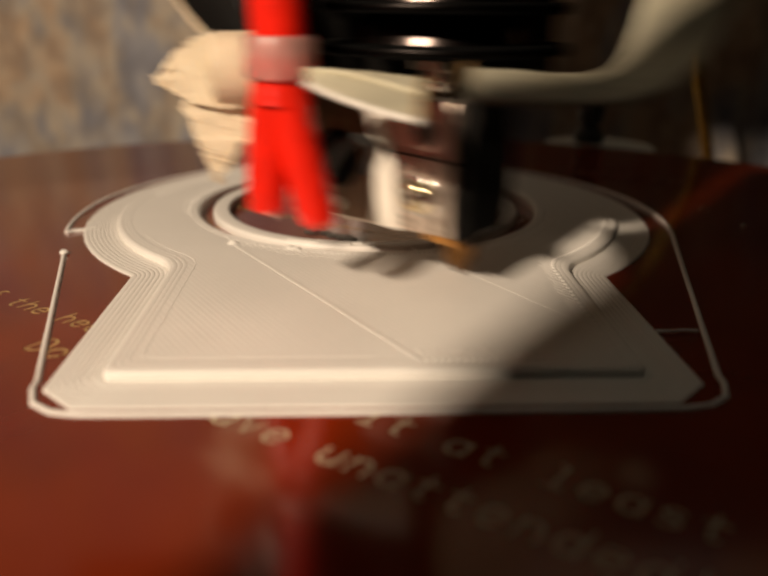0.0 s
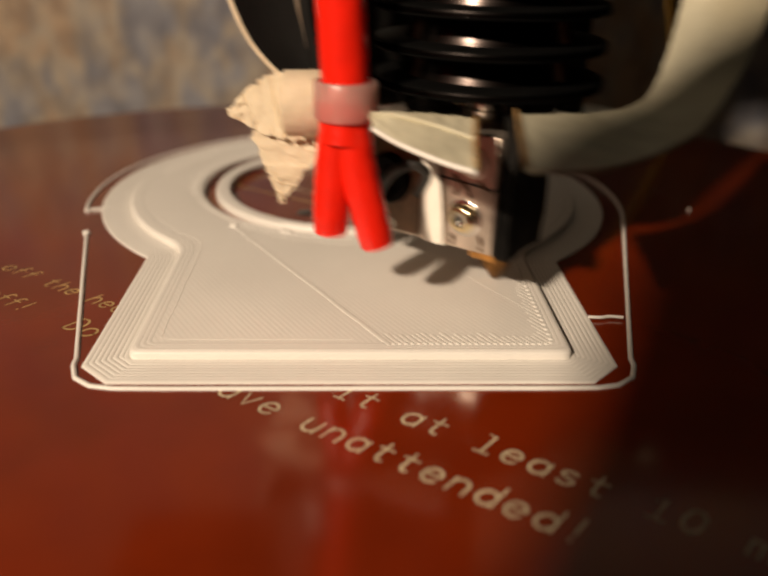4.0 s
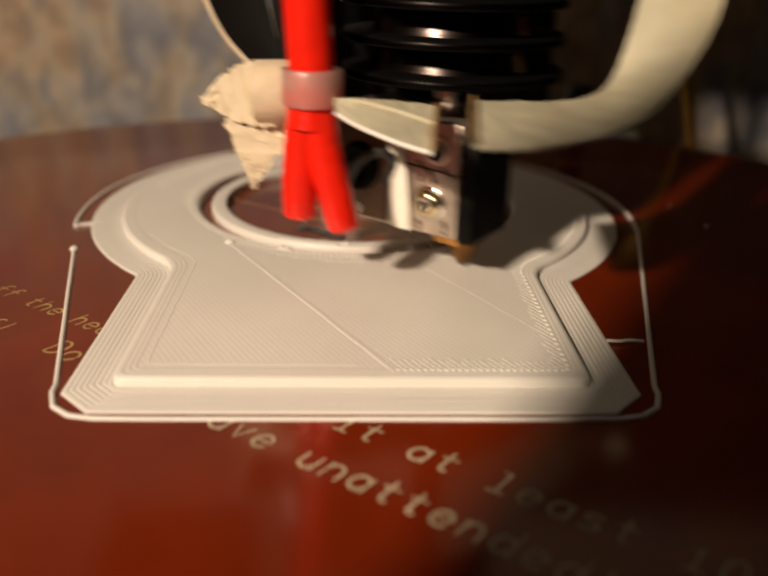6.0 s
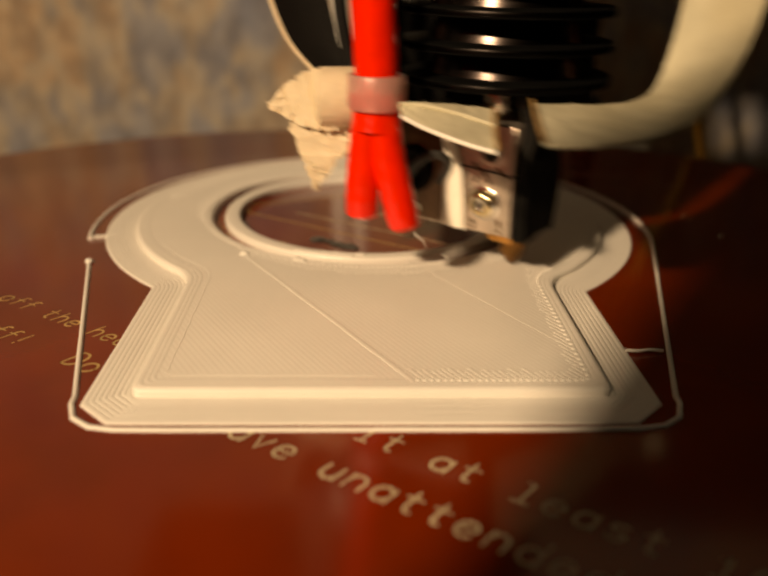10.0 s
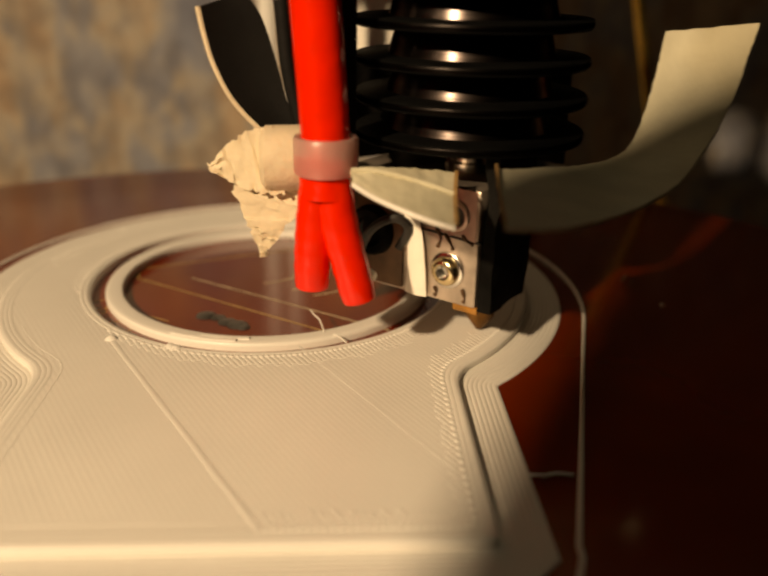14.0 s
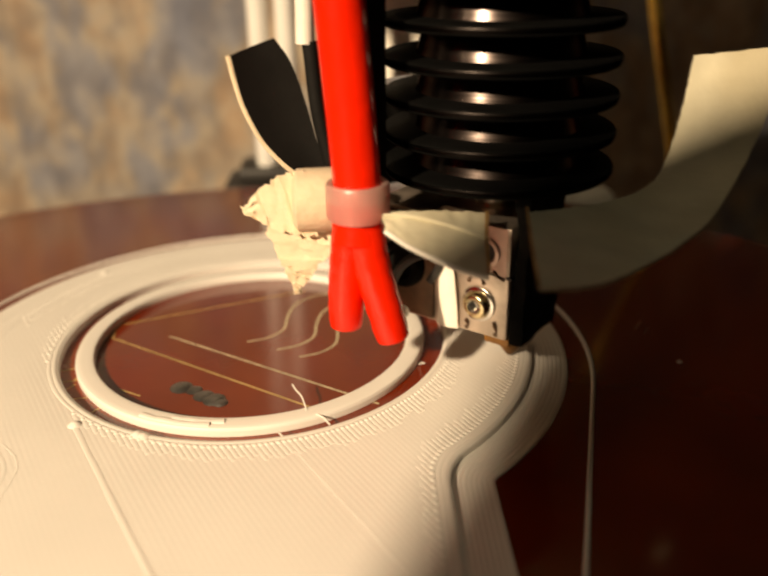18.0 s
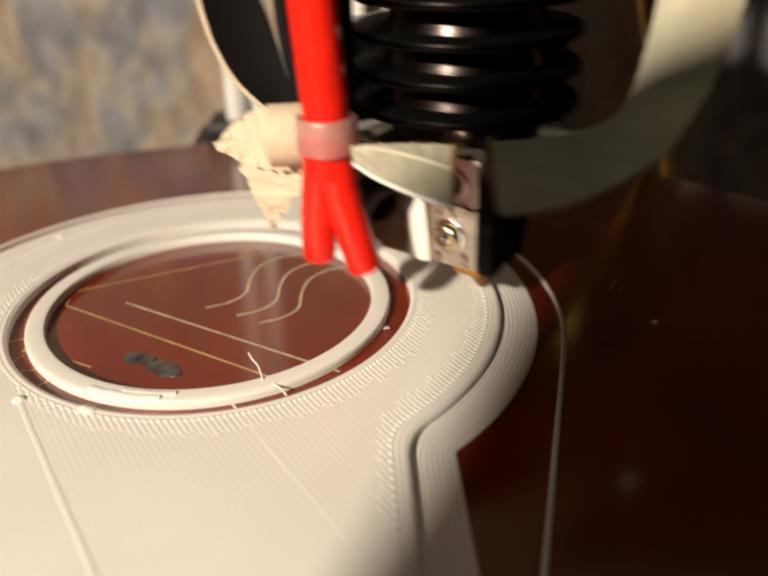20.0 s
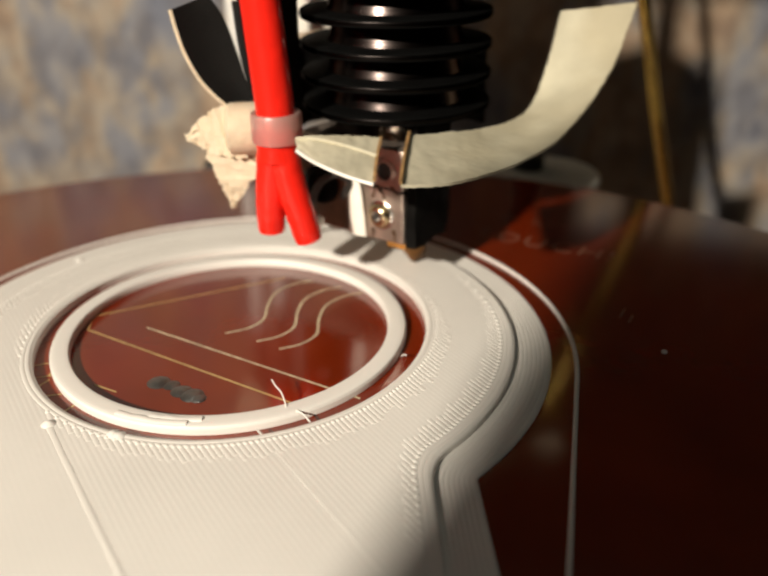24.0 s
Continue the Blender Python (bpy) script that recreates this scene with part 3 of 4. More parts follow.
# loose ring inside the hole
ring = thing("printed_ring", 0, 0, 0, "white plastic printed ring lying in the hole of the plate", "printed part")
cy = 50.4
bm = revolve(bmesh.new(), [(17.5, 0.02), (17.45, 0.2), (17.5, 0.35), (17.45, 0.55), (17.5, 0.75), (17.62, 0.95), (17.9, 1.02), (18.2, 0.99), (18.5, 1.03), (18.8, 0.99),
                           (19.15, 1.02), (19.4, 0.93), (19.5, 0.75), (19.55, 0.55), (19.5, 0.35), (19.55, 0.2), (19.5, 0.02), (17.5, 0.02)], 140, (0, cy, 0))
part("body", bm, M_PLA, ring)
for a0, a1, r in ((-118, -96, 18.9), (-108, -92, 18.3)):
    pts = [Vector((r * math.cos(radians(a)), cy + r * math.sin(radians(a)))) for a in np.linspace(a0, a1, 10)]
    part("ridge", bead(bmesh.new(), pts, 0.7, 1.0, 0.16, closed=False, wobble=0.06), M_PLA, ring)

# skirt: one strand round everything, open between its two ends
skirt = thing("skirt_line", 0, 0, 0, "single thin white plastic strand laid round the print", "printed strand")
SK, SK_X, SK_Y = 36.9, 0.7, 48.6


def skirt_side(cx, foot, n, stop):
    """From the middle of the front round one corner, then straight to where it touches the arc, and along that."""
    c, corner = Vector((cx, SK_Y)), Vector((foot, 0.6))
    v = corner - c
    ta = math.atan2(v.y, v.x) + math.acos(SK / v.length)
    touch = c + Vector((math.cos(ta), math.sin(ta))) * SK
    pts = [Vector((x, -4.45)) for x in (0, foot * 0.33, foot * 0.66)]
    pts += [Vector((foot - 4.4, -4.4)), Vector((foot - 2.5, -4.0)), Vector((foot - 0.9, -2.7)), Vector((foot - 0.1, -0.6)), corner]
    pts += [corner.lerp(touch, k / 8) for k in range(1, 9)]
    return pts + [c + Vector((math.cos(a), math.sin(a))) * SK for a in np.linspace(ta, stop, n)[1:]]


right = skirt_side(SK_X, 25.2, 90, math.pi + 0.24)
left_end = Vector((-32.7, 31.65))
left = [Vector((-p.x, p.y)) for p in skirt_side(-SK_X, 24.4, 3, 0.0)[:8]]
left += [left[-1].lerp(left_end, k / 8) for k in range(1, 9)]
part("strand", bead(bmesh.new(), right, 0.48, 0.0, 0.26, closed=False, wobble=0.012), M_PLA, skirt)
part("strand", bead(bmesh.new(), left, 0.46, 0.0, 0.24, closed=False, wobble=0.012, seed=9), M_PLA, skirt)
part("end_blob", revolve(bmesh.new(), [(0, 0.5), (0.3, 0.45), (0.5, 0.2), (0.45, 0.0)], 12, (left_end.x, left_end.y, 0)), M_PLA, skirt)
part("end_hook", bead(bmesh.new(), [right[-1], Vector((-34.6, 40.6)), Vector((-33.6, 40.8)), Vector((-32.4, 41.8))], 0.6, 0.0, 0.3, closed=False), M_PLA, skirt)


def string(name_label, pts, r):
    t = thing("plastic_string", 0, 0, 0, name_label, "plastic strand")
    part("strand", tube(bmesh.new(), spline([Vector(p) for p in pts], 5), r, 6), M_PLA, t)


string("short pale plastic string bridging brim and skirt", [(23.4, 8.6, 0.3), (24.6, 8.4, 0.35), (25.6, 8.7, 0.32), (26.9, 8.5, 0.3)], 0.16)
string("fine white plastic hair sticking up from the ring", [(7.0, 33.6, 1.0), (6.5, 34.8, 1.8), (5.9, 35.6, 2.1), (5.5, 36.4, 2.3)], 0.08)
string("fine white plastic hair across the gap", [(8.0, 32.9, 1.05), (8.7, 32.2, 1.0), (9.3, 31.2, 0.9)], 0.1)
string("thin vertical plastic hair in the gap beside the ring", [(18.6, 43.6, 0.1), (18.8, 43.0, 0.6), (19.0, 42.4, 0.9)], 0.1)
crumb = thing("plastic_crumb", 46.7, 42.6, 0, "small white plastic crumb on the red bed", "crumb")
part("grain", revolve(bmesh.new(), [(0, 0.32), (0.2, 0.27), (0.32, 0.12), (0.3, 0.0), (0, 0)], 10), M_PLA, crumb)

# ---- guide rods and fittings behind the bed ----
tower = thing("guide_rods", -3, 122, -12, "two pale upright guide rods on a black foot", "guide rods")
for x in (-2.6, 2.4):
    bm = tube(bmesh.new(), [(x, 0, 13.5), (x + 0.3, 0.5, 120), (x + 0.6, 1, 300)], 1.9, 20)
    part("rod", bm, M_ROD, tower)
bm = box(bmesh.new(), -11, -5, -108, 9, 8, 10.5, 1.0)
box(bm, -8, -4, 10.4, 7, 6, 13.6, 0.8)
part("foot", bm, M_DARK, tower)

clip = thing("bed_clip", 47.5, 108.0, -3.2, "black knob on a pale grey washer behind the bed", "clip")
part("washer", revolve(bmesh.new(), [(0, -3), (10.6, -3), (11.2, -2.4), (11.2, 1.6), (10.8, 2.0), (3.0, 2.2), (0, 2.2)], 40), M_GREY, clip)
part("knob", revolve(bmesh.new(), [(0, 2.2), (2.7, 2.2), (2.9, 2.5), (2.9, 4.6), (2.6, 4.9), (1.9, 5.1), (1.9, 6.0), (2.5, 6.3), (2.7, 6.6), (2.7, 10.2), (2.3, 10.8), (0, 10.9)], 28, (-1.2, 2.2, 0)), M_DARK, clip)
part("stem", revolve(bmesh.new(), [(0, -115.4), (2.5, -115.4), (2.5, -3), (0, -3)], 16), M_DARK, clip)

brace = thing("brass_rod", 0, 0, 0, "thin yellow metal rod leaning up behind the bed", "rod")
part("rod", tube(bmesh.new(), [(80.0, 120, -34), (77.4, 120, -11.5), (72.2, 120, 8), (67.6, 120, 26), (57, 120, 70), (33, 120, 170)], 1.2, 16), M_RODBRASS, brace)
part("socket", box(bmesh.new(), 75, 114, -119.9, 87, 126, -32, 1.0), M_DARK, brace)

# ---- the hot end, origin at the nozzle tip ----
head = thing("hot_end", 0, 0, 1.2, "black finned printer hot end with red sleeve and cream tape", "print head")
SINK_R, CORE_R, SINK_AT = 11.2, 7.4, (-2.6, -0.2, -0.6)
waist = [(CORE_R + 0.7 * (1 - f) - 0.1, 21.0 + 3.4 * k + 0.95 + 2.45 * f) for k in range(12) for f in (0, 0.5, 1.0)]
heat_sink = part("heat_sink", revolve(bmesh.new(), [(0, 20.6), (6.0, 20.6), *waist, (CORE_R, 62), (0, 62)], 48, SINK_AT), M_TURNED, head, "black finned heat sink")
for k in range(12):
    z = 21.0 + 3.4 * k
    part("fin", revolve(bmesh.new(), [(CORE_R - 0.4, z), (SINK_R - 0.25, z), (SINK_R - 0.12, z + 0.1), (SINK_R - 0.12, z + 0.85), (SINK_R - 0.25, z + 0.95), (CORE_R - 0.4, z + 0.95)], 56, SINK_AT), M_BLACK, heat_sink)
    part("fin_rim", revolve(bmesh.new(), [(SINK_R - 0.2, z + 0.25), (SINK_R - 0.03, z + 0.27), (SINK_R, z + 0.35), (SINK_R, z + 0.62), (SINK_R - 0.03, z + 0.7), (SINK_R - 0.2, z + 0.72)], 56, SINK_AT), M_RIM, heat_sink)
part("heat_break", revolve(bmesh.new(), [(0, 16.8), (2.6, 16.8), (2.6, 18.4), (2.1, 18.6), (2.1, 19.4), (3.2, 19.6), (3.2, 20.8), (0, 20.8)], 24, (-2.2, 0, -0.6)), M_STEEL, head)
part("nozzle", revolve(bmesh.new(), [(0, 0), (0.4, 0), (0.55, 0.2), (1.5, 1.6), (1.6, 3.2)], 24, (-0.4, -1.5, 0)), M_BRASS, head, "brass nozzle, crusted and darkened for shade")
part("nozzle_hex", revolve(bmesh.new(), [(0, 3.0), (1.7, 3.0), (2.2, 3.3), (2.2, 5.0), (1.8, 5.1), (1.8, 5.6), (0, 5.6)], 6, (-0.4, -1.5, 0)), M_BRASS, head)

part("neck", revolve(bmesh.new(), [(0, 61.5), (4, 61.5), (4, 63), (2.5, 63.5), (2.5, 126), (0, 126)], 24, SINK_AT), M_STEEL, head)
# two unseen blocks added above the view, sized to shade the back wall
part("shade_box", box(bmesh.new(), -52, -24, 52, -28, 14, 126, 2.0), M_DARK, head)
part("shade_slab", box(bmesh.new(), -52, -8, 76, 125, 8, 215, 3.0), M_DARK, head)
bm = sheet(bmesh.new(), spline([(-15.6, 11.8, 64), (-15.4, 11.6, 46), (-15.2, 11.2, 27)], 5), spline([(-7.2, 12.8, 64), (-7.4, 12.6, 46), (-7.8, 12.2, 28)], 5), 0.3, 4, 0.2, 0.05, 9)
shroud = [(-15.2, 8.0), (-12, 11.5), (-2.6, 13.0), (6, 11.5), (9.4, 8.0)]
part("rear_shroud", sheet(bmesh.new(), spline([(x, y, 26.6) for x, y in shroud], 5), spline([(x, y, 15.5) for x, y in shroud], 5), 0.4, 3, 0.0, 0.1, 12), M_VELVET, head, "black shroud behind the fins")
part("rear_tape", bm, M_FIBRE, head, "white tape strip behind the fins")

# heater block, turned so that one corner points at the viewer
BLOCK = Matrix.Translation((-2.4, -9.2, 0)) @ pose(0, 0, 0, 0, 0, -38)   # local: -x along the lit face, +y along the dark face
block = part("heater_block", box(bmesh.new(), -16, 0, 5.4, 0, 10.5, 17.0, 0.35, BLOCK), M_ALU, head)


def on_block(name, bm, material, label=""):
    bmesh.ops.transform(bm, matrix=BLOCK, verts=bm.verts[:])
    return part(name, bm, material, block, label)


lay = pose(0, 0, 0, 90, 0, 0)
FACE = (-3.1, -0.02, 8.8)   # the clamp screw's seat on the lit face
on_block("washer", revolve(bmesh.new(), [(0, 0), (1.75, 0), (1.8, 0.06), (1.8, 0.24), (1.72, 0.3), (1.3, 0.32), (0, 0.32)], 32, FACE, lay), M_STEEL, "bright steel washer")
on_block("clamp_screw", revolve(bmesh.new(), [(1.42, 0.3), (1.45, 0.42), (1.36, 0.75), (1.12, 1.0), (0.82, 1.1), (0.72, 1.08)], 32, FACE, lay), M_GILT, "shiny round clamp screw")
on_block("hex_socket", revolve(bmesh.new(), [(0.74, 1.09), (0.66, 1.02), (0.64, 0.45), (0, 0.4)], 6, FACE, lay), M_STEEL, "hexagonal socket of the screw")
UPPER = (-2.5, -0.1, 14.3)
on_block("bore_rim", revolve(bmesh.new(), [(1.0, 0.0), (1.45, 0.0), (1.5, 0.16), (1.35, 0.26), (1.1, 0.24), (1.0, 0.1)], 28, UPPER, lay), M_PINK, "dull rim of a threaded bore")
on_block("bore", revolve(bmesh.new(), [(1.02, 0.12), (0.9, 0.06), (0, 0.05)], 24, UPPER, lay), M_DARK, "dark threaded bore")
for pts in ([(-4.6, 12.9), (-4.0, 11.9), (-4.3, 10.9)], [(-3.6, 12.4), (-2.9, 11.5), (-2.6, 10.9)], [(-1.7, 12.6), (-1.1, 12.0), (-0.5, 11.9)], [(-4.5, 6.8), (-4.2, 6.3), (-4.4, 5.9)], [(-1.4, 7.2), (-1.1, 6.4), (-1.2, 5.9)]):
    on_block("scorch_drip", tube(bmesh.new(), spline([(x, -0.1, z) for x, z in pts], 4), [0.15 + 0.07 * math.sin(k) for k in range(9)], 6), M_BRONZE, "brown scorch drip")
on_block("split", box(bmesh.new(), -16.05, -0.03, 11.4, -0.4, 0.4, 11.65, turn=pose(0, 0, 0.5, 0, 3, 0)), M_DARK)
on_block("white_strip", sheet(bmesh.new(), spline([(-7.7, -0.4, 5.6), (-7.3, -0.7, 9), (-7.6, -0.6, 12.5), (-8.8, -0.7, 16.5)], 5),
                              spline([(-5.2, -0.4, 5.6), (-5.3, -0.7, 9), (-5.9, -0.6, 12.5), (-7.3, -0.7, 16.5)], 5), 0.3, 3, 0.3), M_FIBRE, "white fibre strip")
on_block("end_plate", box(bmesh.new(), -16.1, -0.3, 5.8, -8.2, 0.2, 16.6, 0.12), M_BRONZE, "heat-browned metal end plate")
on_block("cartridge", revolve(bmesh.new(), [(0, 0.2), (1.5, 0.2), (1.6, 0.9), (2.2, 1.0), (2.5, 0.7), (2.6, 0.0)], 24, (-11.8, -0.2, 11.2), lay), M_VELVET)
part("thermistor_wire", tube(bmesh.new(), spline([(-13.6, -3.0, 8.0), (-12.2, -5.0, 12.0), (-10.0, -6.2, 13.6), (-8.6, -5.8, 12.4), (-9.4, -4.8, 10.2)], 6), 0.45, 8), M_DARK, head)
on_block("face_tape", sheet(bmesh.new(), [Vector((-3.4, -0.08, 16.9)), Vector((-2.0, -0.1, 16.9)), Vector((-0.3, -0.08, 16.9))],
                            [Vector((-3.2, -0.08, 12.2)), Vector((-2.0, -0.12, 12.6)), Vector((-0.3, -0.08, 12.0))], 0.12, 3), M_PINK, "dull coppery plate")
on_block("kapton_wrap", box(bmesh.new(), -2.6, 0.3, 4.7, 0.1, 4.2, 5.5, 0.15), M_KAPTON, "amber tape under the block")
bm = box(bmesh.new(), 0.05, 0.4, 4.9, 1.5, 7.6, 20.4)
bmesh.ops.subdivide_edges(bm, edges=bm.edges[:], cuts=9, use_grid_fill=True)
for v in bm.verts:
    v.co += noise.noise_vector(v.co * 0.3) * 0.5 + noise.noise_vector(v.co * 0.9) * 0.12
    v.co.x = max(v.co.x, 0.04)
on_block("insulation", bm, M_VELVET, "ragged black insulating wool")

# fibre collar in front of the heat sink
one = spline([(-14.2, -12.2, 19.7), (-12.0, -11.6, 19.8), (-9.6, -11.1, 19.6), (-7.2, -10.6, 19.3), (-5.0, -10.2, 18.9)], 5)
two = spline([(-14.0, -14.2, 19.0), (-12.4, -16.2, 18.5), (-10.4, -17.9, 18.0), (-8.3, -19.2, 17.5), (-6.2, -20.1, 17.1)], 5)
collar = part("fibre_collar", sheet(bmesh.new(), one, two, 0.3, 8, 0.0, 0.1, 2), M_RIBBON, head, "cream fibre collar")
part("collar_scorch", sheet(bmesh.new(), spline([(-5.1, -10.3, 19.05), (-5.8, -15.2, 18.12), (-6.25, -19.9, 17.3)], 4), spline([(-4.8, -10.2, 19.0), (-5.5, -15.2, 18.1), (-6.0, -20.1, 17.25)], 4), 0.2, 2),
     M_BURNT, collar, "scorched collar end")
part("collar_crease", tube(bmesh.new(), [p.lerp(q, 0.12 + 0.016 * k) + Vector((0, -0.1, 0.12)) for k, (p, q) in enumerate(zip(one, two))], 0.2, 8, squash=0.6), M_RIBBON, collar)
part("collar_edge", tube(bmesh.new(), [p + Vector((0, -0.1, -0.1)) for p in two], 0.22, 8), M_WIRE, collar)

# wide cream tape band that sweeps round to the side
inner_edge = spline([(-2, -13.5, 20.1), (1, -12.2, 19.9), (4.6, -10, 19.5), (8.4, -7, 19.2), (12, -3.5, 19.4), (14.3, -0.5, 21), (15.8, 1.5, 24), (17, 3.5, 27), (18.1, 5.5, 29.9)], 7)
outer_edge = spline([(-3.9, -27.8, 19.5), (-1, -27.2, 19.3), (2, -25.5, 19.0), (7.5, -20, 18.5), (13.6, -13.6, 19.0), (19.2, -6.2, 21.2), (23.2, -1, 24.4), (25.4, 2, 27.8), (27, 4, 31)], 7)
band = part("tape_band", sheet(bmesh.new(), inner_edge, outer_edge, 0.3, 10, 0.0, 0.06, 4), M_RIBBON, head, "wide bent cream tape band")
part("band_scorch", sheet(bmesh.new(), spline([(-2.15, -13.4, 20.15), (-3.15, -20.5, 19.85), (-4.05, -27.9, 19.5)], 4), spline([(-1.85, -13.3, 20.2), (-2.9, -20.5, 19.9), (-3.8, -27.8, 19.55)], 4), 0.38, 3),
     M_BURNT, band, "scorched tape edge")

# black card blade with a cream rim
edge_l = spline([(-27.2, -5.4, 32.2), (-26.8, -5.2, 29.8), (-26.2, -5.0, 27.4), (-24.8, -4.8, 24.4), (-22.6, -4.6, 21.8), (-20.4, -4.4, 20.2)], 6)
edge_r = spline([(-23.4, -3.4, 33.4), (-22.2, -3.2, 31.6), (-21.4, -3.0, 29.4), (-20.6, -3.0, 26.4), (-19.8, -3.2, 23.4), (-18.2, -3.4, 21.0)], 6)
blade = part("duct_blade", sheet(bmesh.new(), edge_l, edge_r, 0.35, 4, -0.5), M_MATT, head, "curved matt black duct blade")
part("blade_rim", tube(bmesh.new(), edge_l, 0.3, 8), M_TAPE, blade, "cream tape rim")

# crumpled masking tape: a wad of folds, ragged flaps and a torn hanging tail
def torn(points, seed, deep, steps=8):
    """A torn edge: a spline with jagged bites."""
    rnd = random.Random(seed)
    line = spline(points, steps)
    return [p + Vector((rnd.uniform(-deep, deep), rnd.uniform(-deep, deep) * 0.6, rnd.uniform(-deep, deep))) for p in line]


def crumpled(one, two, seed, fold, cross=7):
    """A thin sheet of tape with sharp folds across it."""
    rnd = random.Random(seed)
    off = [Vector((rnd.uniform(-0.3, 0.3), -rnd.uniform(0, 1) ** 0.6 * (1 if k % 2 else -0.4), rnd.uniform(-0.25, 0.25))) * fold * 0.6 for k in range(cross + 1)]
    off[0], off[-1] = off[0] * 0.3, off[-1] * 0.3
    rows = []
    for i, (a, b) in enumerate(zip(one, two)):
        f = 0.35 + 0.9 * noise.noise(Vector((i * 0.22, seed, 0)))
        rows.append([a.lerp(b, k / cross) + off[k] * f + noise.noise_vector(Vector((i * 0.5, k * 0.7, seed))) * 0.45 * fold for k in range(cross + 1)])
    bm = bmesh.new()
    faces = []
    for side in (0.0, 0.16):
        faces.append([[bm.verts.new(p + Vector((0, side, 0))) for p in row] for row in rows])
    for g in faces:
        for i in range(len(g) - 1):
            for k in range(cross):
                bm.faces.new((g[i][k], g[i + 1][k], g[i + 1][k + 1], g[i][k + 1]))
    top, low, last = faces[0], faces[1], len(rows) - 1
    border = [(i, 0) for i in range(last + 1)] + [(last, k) for k in range(1, cross + 1)] + [(i, cross) for i in range(last - 1, -1, -1)] + [(0, k) for k in range(cross - 1, 0, -1)]
    for (i, k), (m, q) in zip(border, border[1:] + border[:1]):
        bm.faces.new((top[i][k], top[m][q], low[m][q], low[i][k]))
    return bm


bm = bmesh.new()
bmesh.ops.create_icosphere(bm, subdivisions=4, radius=1.0)
for v in bm.verts:
    n = v.co.normalized()
    f = 0.92 + 0.2 * noise.noise(n * 2.2) + 0.18 * abs(noise.noise(n * 3.6 + Vector((3, 1, 2)))) - 0.12 * abs(noise.noise(n * 7.0 + Vector((9, 4, 1))))
    v.co = Vector((n.x * 3.0 * f - 20.7, n.y * 2.4 * f - 5.2, n.z * 2.7 * f + 18.9))
lump = part("tape_lump", bm, M_TAPE, head, "crumpled cream masking tape")
part("tape_flap", crumpled(torn([(-21.2, -7.4, 22.4), (-23.4, -7.0, 21.8), (-25.4, -6.6, 20.3), (-27.2, -6.2, 18.6)], 3, 0.16), torn([(-20.0, -7.8, 16.4), (-22.0, -7.4, 16.2), (-24.2, -6.8, 16.9), (-26.6, -6.3, 18.0)], 4, 0.18), 5, 0.6), M_TAPE, lump,
     "ragged torn flap of tape")
tail_a = torn([(-25.6, -5.8, 18.4), (-24.9, -6.0, 16.0), (-24.0, -6.2, 13.4), (-23.2, -6.0, 11.4), (-22.7, -5.8, 9.6)], 6, 0.17)
tail_b = torn([(-18.6, -6.8, 16.9), (-18.4, -6.9, 15.2), (-19.9, -6.8, 13.2), (-21.4, -6.4, 11.2), (-22.4, -5.9, 9.5)], 7, 0.2)
part("tape_tail", crumpled(tail_a, tail_b, 21, 0.6), M_TAPE, lump, "torn hanging tail of tape")
cuff = pose(0, 0, 0, 0, 90, 0)
part("tape_roll", revolve(bmesh.new(), [(0, -2.6), (2.4, -2.6), (2.9, -2.2), (3.0, 1.8), (2.7, 2.4), (1.9, 2.5), (1.8, 1.6), (0, 1.6)], 28, (-19.6, -6.6, 19.4), cuff), M_TAPE, lump)

# red sleeve, its tie and the two split ends
sleeve = part("red_sleeve", tube(bmesh.new(), spline([(-20.4, -9.6, 66), (-18.8, -10.2, 48), (-17.5, -10.4, 38.2), (-16.7, -10.5, 28), (-16.3, -10.6, 21), (-16.4, -10.7, 17)], 6),
                        [2.1] * 25 + [2.1, 2.1, 2.15, 2.2, 2.3, 2.4], 24), M_RED, head, "red silicone sleeve")
part("sleeve_end", tube(bmesh.new(), spline([(-16.8, -10.6, 19.0), (-17.3, -10.5, 15), (-17.6, -10.4, 11.5), (-17.7, -10.3, 8.4)], 6),
                        [1.74 - 0.008 * k + 0.04 * math.sin(k * 2.3) for k in range(17)] + [1.58, 1.5], 20), M_RED, sleeve)
part("sleeve_end", tube(bmesh.new(), spline([(-15.9, -10.9, 19.0), (-15.3, -11.2, 15), (-14.3, -11.5, 11.2), (-13.4, -11.6, 7.6)], 6),
                        [1.78 - 0.01 * k + 0.04 * math.sin(k * 2.0 + 1) for k in range(17)] + [1.58, 1.5], 20), M_RED, sleeve)
part("tie", revolve(bmesh.new(), [(2.3, -1.6), (2.65, -1.6), (2.8, -1.35), (2.8, 1.35), (2.65, 1.6), (2.3, 1.6), (2.2, 0)], 32, (-16.3, -10.6, 20.6)), M_TIE, sleeve, "translucent pink tie")
for a, b in (((-17.6, -10.3, 9.0), (-17.5, -9.0, 7.9)), ((-13.5, -11.4, 8.2), (-12.2, -8.0, 8.6))):
    part("wire", tube(bmesh.new(), [a, tuple((p + q) / 2 for p, q in zip(a, b)), b], 0.6, 10), M_WIRE, head)
part("wire", tube(bmesh.new(), spline([(-20.7, -3.0, 32.8), (-20.6, -2.8, 38), (-20.9, -2.4, 50), (-21.6, -2.0, 72)], 6), 0.85, 10), M_WIRE, head)
